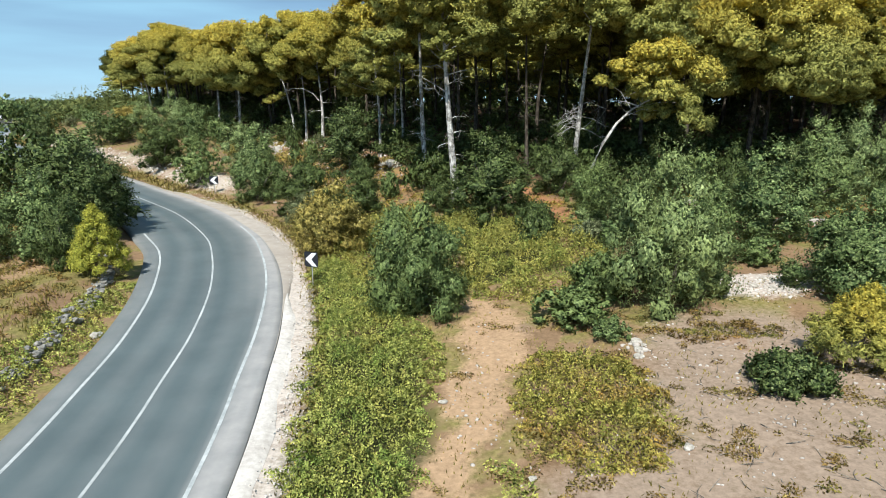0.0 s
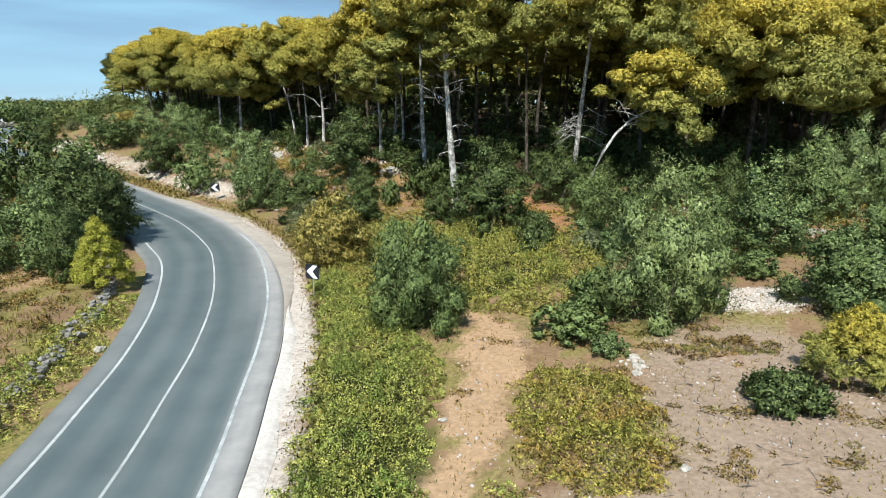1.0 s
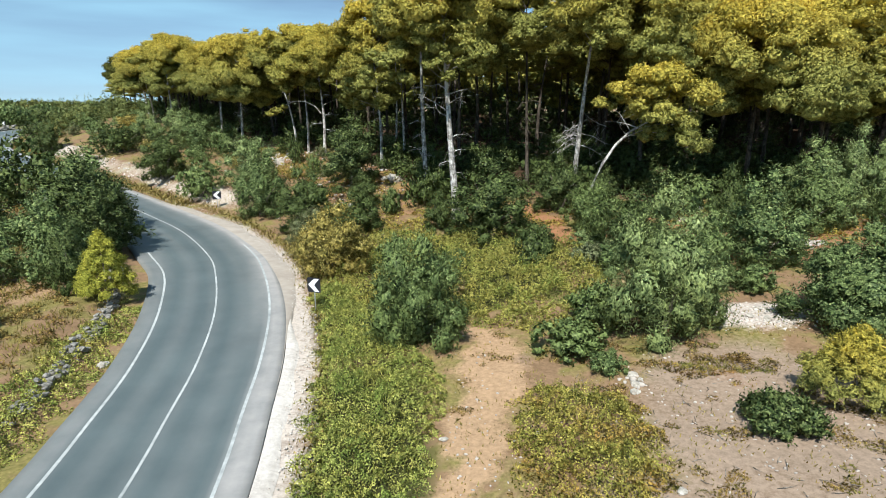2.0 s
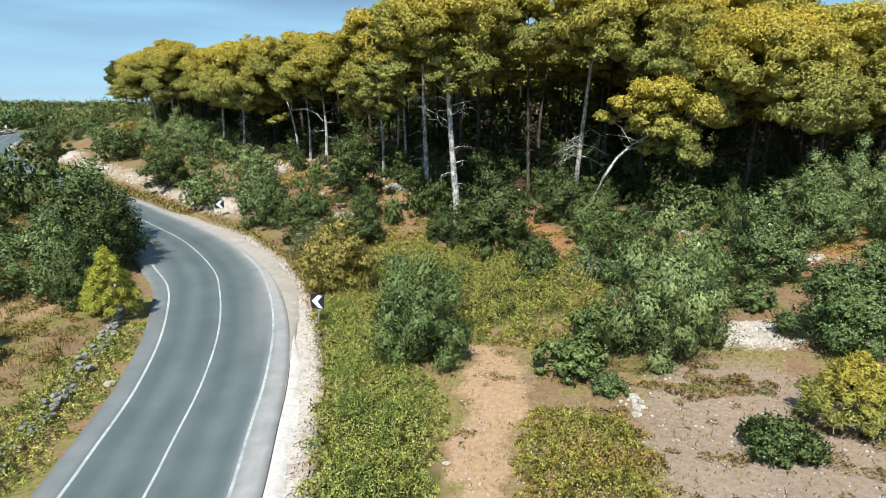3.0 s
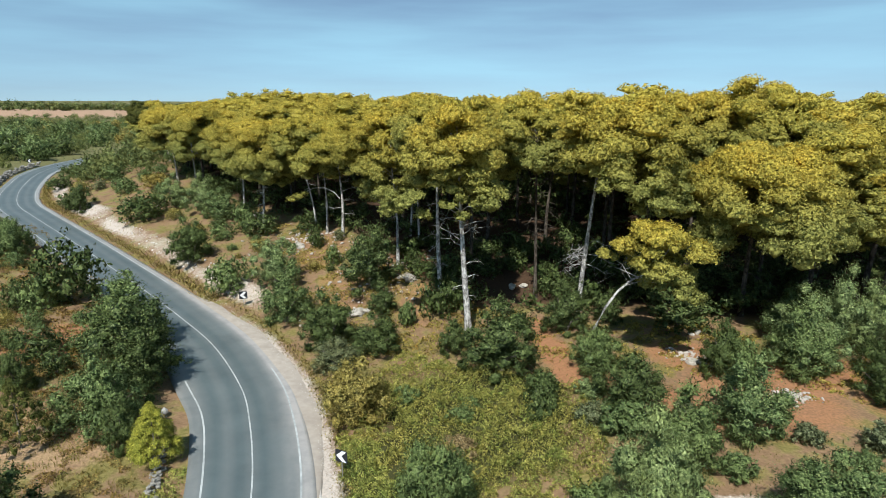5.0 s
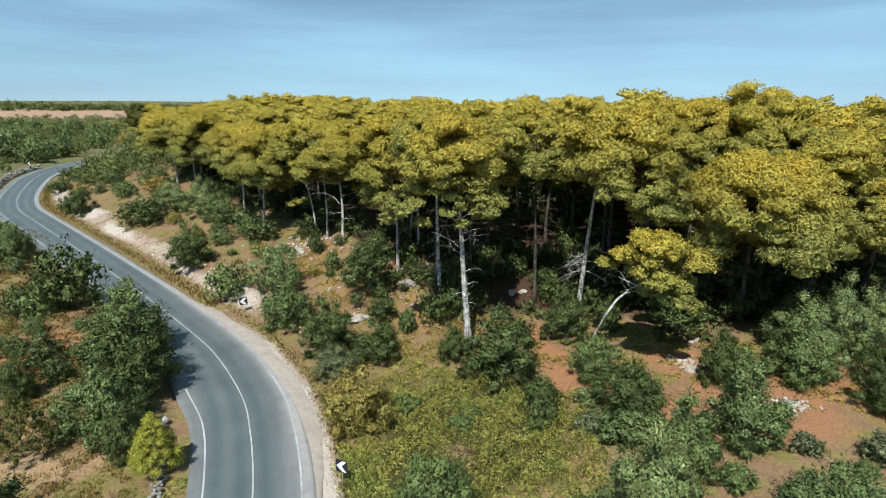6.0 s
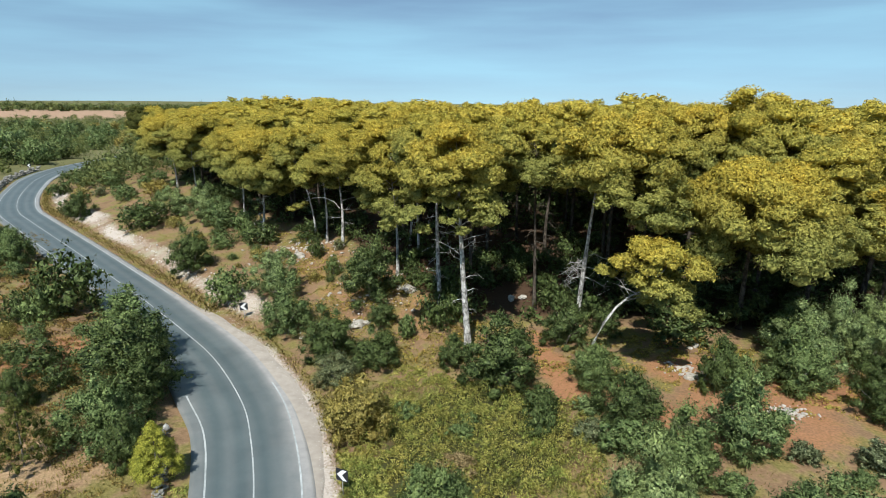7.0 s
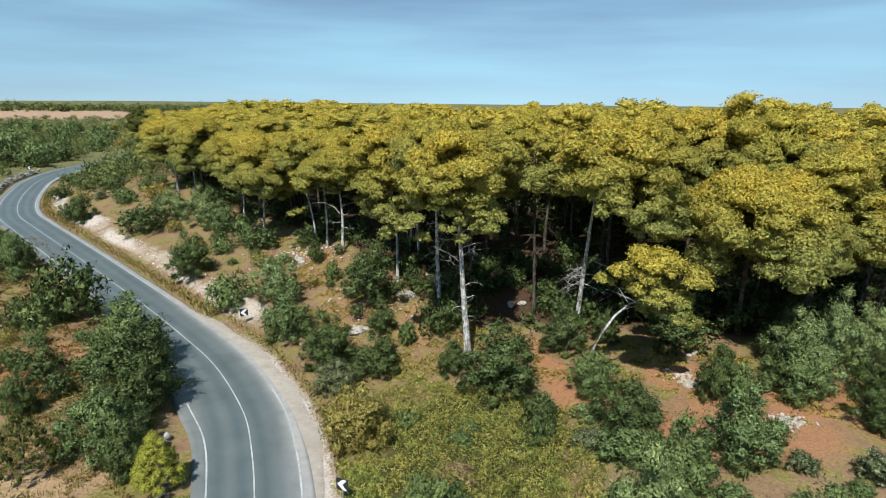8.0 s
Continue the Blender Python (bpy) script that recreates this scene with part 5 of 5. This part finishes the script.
rubble_patch("rubble", -22.0, 76.0, 8.0, 6.0, 200, 0.34, 78, "broken limestone on the open slope")

# crushed white stone along the outer edge of the bend
def rubble(name, y0, y1, a, b, per_m, size, seed, label):
    r = np.random.default_rng(seed)
    k = np.where((CENTRE[:, 1] >= y0) & (CENTRE[:, 1] <= y1))[0]
    n = int((CENTRE[k[-1], 1] - CENTRE[k[0], 1]) * per_m)
    t = r.uniform(0, len(k) - 1.001, n)
    i, f = t.astype(int), (t % 1)[:, None]
    c = CENTRE[k][i] * (1 - f) + CENTRE[k][i + 1] * f
    q = c + RIGHT[k][i] * r.uniform(a, b, n)[:, None]
    s = size * r.uniform(0.4, 1.6, n) ** 1.5
    z = np.maximum(land(q[:, 0], q[:, 1]), road_level(q[:, 1]) - 0.05) + 0.1 * s
    v = (ICO_V[None] * (0.5 * s)[:, None, None] * r.uniform(0.6, 1.2, (n, len(ICO_V), 1)) + np.concatenate([q, z[:, None]], 1)[:, None]).reshape(-1, 3)
    f = (ICO_F[None] + (np.arange(n) * len(ICO_V))[:, None, None]).reshape(-1, 3)
    return tagged(new(name, raw_mesh(name, v, [f], [M_CHALK])), label, "gravel", kind="stuff")


verge = strip("verge", lambda y: 3.85 + 0 * y, lambda y: 4.48 + 0.07 * np.sin(y * 1.3) - 0.55 * smooth(23, 33, y), 0.012, M_CHALK, first=int(np.argmin(np.abs(CENTRE[:, 1] + 10))), last=int(np.argmin(np.abs(CENTRE[:, 1] - 33))), across=5, jitter=0.05, fall=0.12)
tagged(verge, "strip of crushed white limestone beside the asphalt", "verge", kind="structure")
shoulder = strip("shoulder", lambda y: 3.79 - 0.37 * smooth(33, 45, y), lambda y: 3.86 + 1.44 * smooth(25, 38, y) + 0.25 * np.sin(y * 0.9) * smooth(30, 38, y) - 1.5 * smooth(52, 68, y), 0.036, M_DUST, first=int(np.argmin(np.abs(CENTRE[:, 1] - 22))), last=int(np.argmin(np.abs(CENTRE[:, 1] - 68))), across=6, jitter=0.2, fall=0.2)
tagged(shoulder, "pale dusty shoulder of trodden limestone grit", "shoulder", kind="structure")
rubble("gravel", 5, 62, 4.1, 5.4, 26, 0.045, 4, "loose white limestone gravel along the road")
rubble("gravel", 56, 112, 6.2, 8.6, 5, 0.2, 5, "broken limestone on the cut bank")


def dry_twigs(name, cx, cy, rx, ry, n, seed, label):
    """Dead sticks lying about on the soil."""
    r = np.random.default_rng(seed)
    sticks = []
    for _ in range(n):
        x, y, a, ln = cx + r.uniform(-rx, rx), cy + r.uniform(-ry, ry), r.uniform(0, 6.28), r.uniform(0.15, 0.6)
        p = np.array([x, y, ground_z(x, y) + 0.015])
        d = np.array([math.cos(a), math.sin(a), r.uniform(0, 0.25)]) * ln
        sticks.append(tube([p, p + d * 0.5 + r.normal(size=3) * 0.03, p + d], [0.014, 0.011, 0.005], 3))
    return tagged(new(name, tubes_mesh(name, sticks, M_STEM)), label, "twigs", kind="stuff")


dry_twigs("dry_twigs", 10.5, 16.5, 5.5, 5.5, 220, 81, "dead grey twigs littering bare soil")

# ---------------------------------------------------------------- chevron signs
def chevron_sign(x, y, turn, size, tall, label):
    z = ground_z(x, y)
    sign = empty("chevron_sign", x, y, z, label, "road sign", "bend signs")
    sign.rotation_euler = (0, 0, turn)
    bm = bmesh.new()
    bmesh.ops.create_cone(bm, cap_ends=True, segments=12, radius1=0.03, radius2=0.03, depth=tall + size * 0.95 + 0.3, matrix=Matrix.Translation((0, 0.045, (tall + size * 0.95 - 0.3) / 2)))
    part("post", bm, M_ZINC, sign, "galvanised steel post", True)
    bm = bmesh.new()
    bmesh.ops.create_cube(bm, size=1.0, matrix=Matrix.LocRotScale((0, 0, tall + size / 2), None, (size, 0.02, size)))
    bmesh.ops.bevel(bm, geom=[e for e in bm.edges if abs(e.verts[0].co.y - e.verts[1].co.y) > 0.01], offset=size * 0.06, segments=3, affect="EDGES")
    panel = part("panel", bm, M_BLACK, sign, "black square panel")
    bm = bmesh.new()
    w, c, s = size * 0.44, tall + size / 2, size * 0.34
    shape = [(-w, 0), (w - s - 0.04, w), (w - 0.02, w), (w - 0.02, w), (-w + s * 1.35, 0), (w - 0.02, -w), (w - 0.02, -w), (w - s - 0.04, -w)]
    outline = [shape[0], shape[1], shape[2], shape[4], shape[5], shape[7]]
    vs = [bm.verts.new((px, -0.0145, c + pz)) for px, pz in outline]
    f1 = bm.faces.new([vs[0], vs[3], vs[2], vs[1]])
    f2 = bm.faces.new([vs[0], vs[5], vs[4], vs[3]])
    bmesh.ops.recalc_face_normals(bm, faces=bm.faces)
    ext = bmesh.ops.extrude_face_region(bm, geom=[f1, f2])
    bmesh.ops.translate(bm, verts=[v for v in ext["geom"] if isinstance(v, bmesh.types.BMVert)], vec=(0, 0.003, 0))
    part("arrow", bm, M_WHITE, panel, "white arrow head pointing along the bend")
    for dz in (0.25, 0.75):
        bm = bmesh.new()
        bmesh.ops.create_cube(bm, size=1.0, matrix=Matrix.LocRotScale((0, 0.03, tall + size * dz), None, (0.12, 0.04, 0.04)))
        part("bracket", bm, M_ZINC, panel, "steel bracket")
    return sign


chevron_sign(-7.2, 30.9, radians(-22), 0.85, 1.15, "black bend sign with white arrow on a steel post in brambles")
chevron_sign(-23.2, 59.2, radians(14), 0.85, 1.0, "black bend sign with white arrow on the outer verge")
chevron_sign(-116.5, 158.0, radians(10), 0.9, 1.1, "small far bend sign with white arrow")


# ---------------------------------------------------------------- distance
def far_scrub(name, n, place, sizes, seed, label, leaf, count, mat=M_FAR):
    r = np.random.default_rng(seed)
    lumps = []
    while len(lumps) < n:
        x, y = place(r)
        s = r.uniform(*sizes)
        z = ground_z(x, y)
        for _ in range(2):
            q = s * r.uniform(0.3, 0.55)
            lumps.append((x + r.normal() * s * 0.3, y + r.normal() * s * 0.3, z + s * r.uniform(0.2, 0.55), q, q, q * 0.85))
    area = sum(4 * math.pi * l[3] ** 2 for l in lumps)
    v, f, nrm = leaves_on(lumps, count * n / area, leaf, leaf * 0.5, r, 0.62, 10 ** 9, 0.0)
    return tagged(new(name, raw_mesh(name, v, f, [mat], normals=nrm)), label, "scrub", kind="stuff")


def scrub_place(r):
    while True:
        y = 120 + 520 * r.uniform(0, 1) ** 1.5
        x = -r.uniform(0.28, 0.85) * y
        s = float(side(np.array([x]), np.array([y]))[0])
        if (s < -9 or s > 12) and (in_forest(x, y) < -3 or x < -100 - 0.12 * (y - 170)) or y > 250:
            return x, y


def wood_place(r):
    while True:
        x, d = r.uniform(-100, 75), 2.5 + 72 * r.uniform(0, 1) ** 1.5
        y = d + float(np.interp(-x, [-e[0] for e in FOREST_EDGE], [e[1] for e in FOREST_EDGE]))
        if abs(x) < 0.8 * y + 8 and math.hypot(x - 5.6, y - 58.5) > 3.6:
            return x, y


def deep_place(r):
    x, d = r.uniform(-90, 80), 34 + 55 * r.uniform(0, 1)
    return x, d + float(np.interp(-x, [-e[0] for e in FOREST_EDGE], [e[1] for e in FOREST_EDGE]))


far_scrub("scrubland", 2000, scrub_place, (2.4, 7.5), 41, "far green scrubland of dense low bushes", 0.42, 66)
far_scrub("undergrowth", 1900, wood_place, (1.6, 4.6), 43, "dark green undergrowth beneath the pines", 0.3, 56, M_OAK)
far_scrub("undergrowth", 700, deep_place, (7.0, 12.0), 44, "dark green undergrowth deep in the pine wood", 0.7, 32, M_OAK)
far_scrub("far_wood", 700, lambda r: (r.uniform(-1000, -150), 900 + 260 * r.uniform(0, 1)), (10, 19), 42, "dark green belt of trees on the horizon", 2.4, 40)
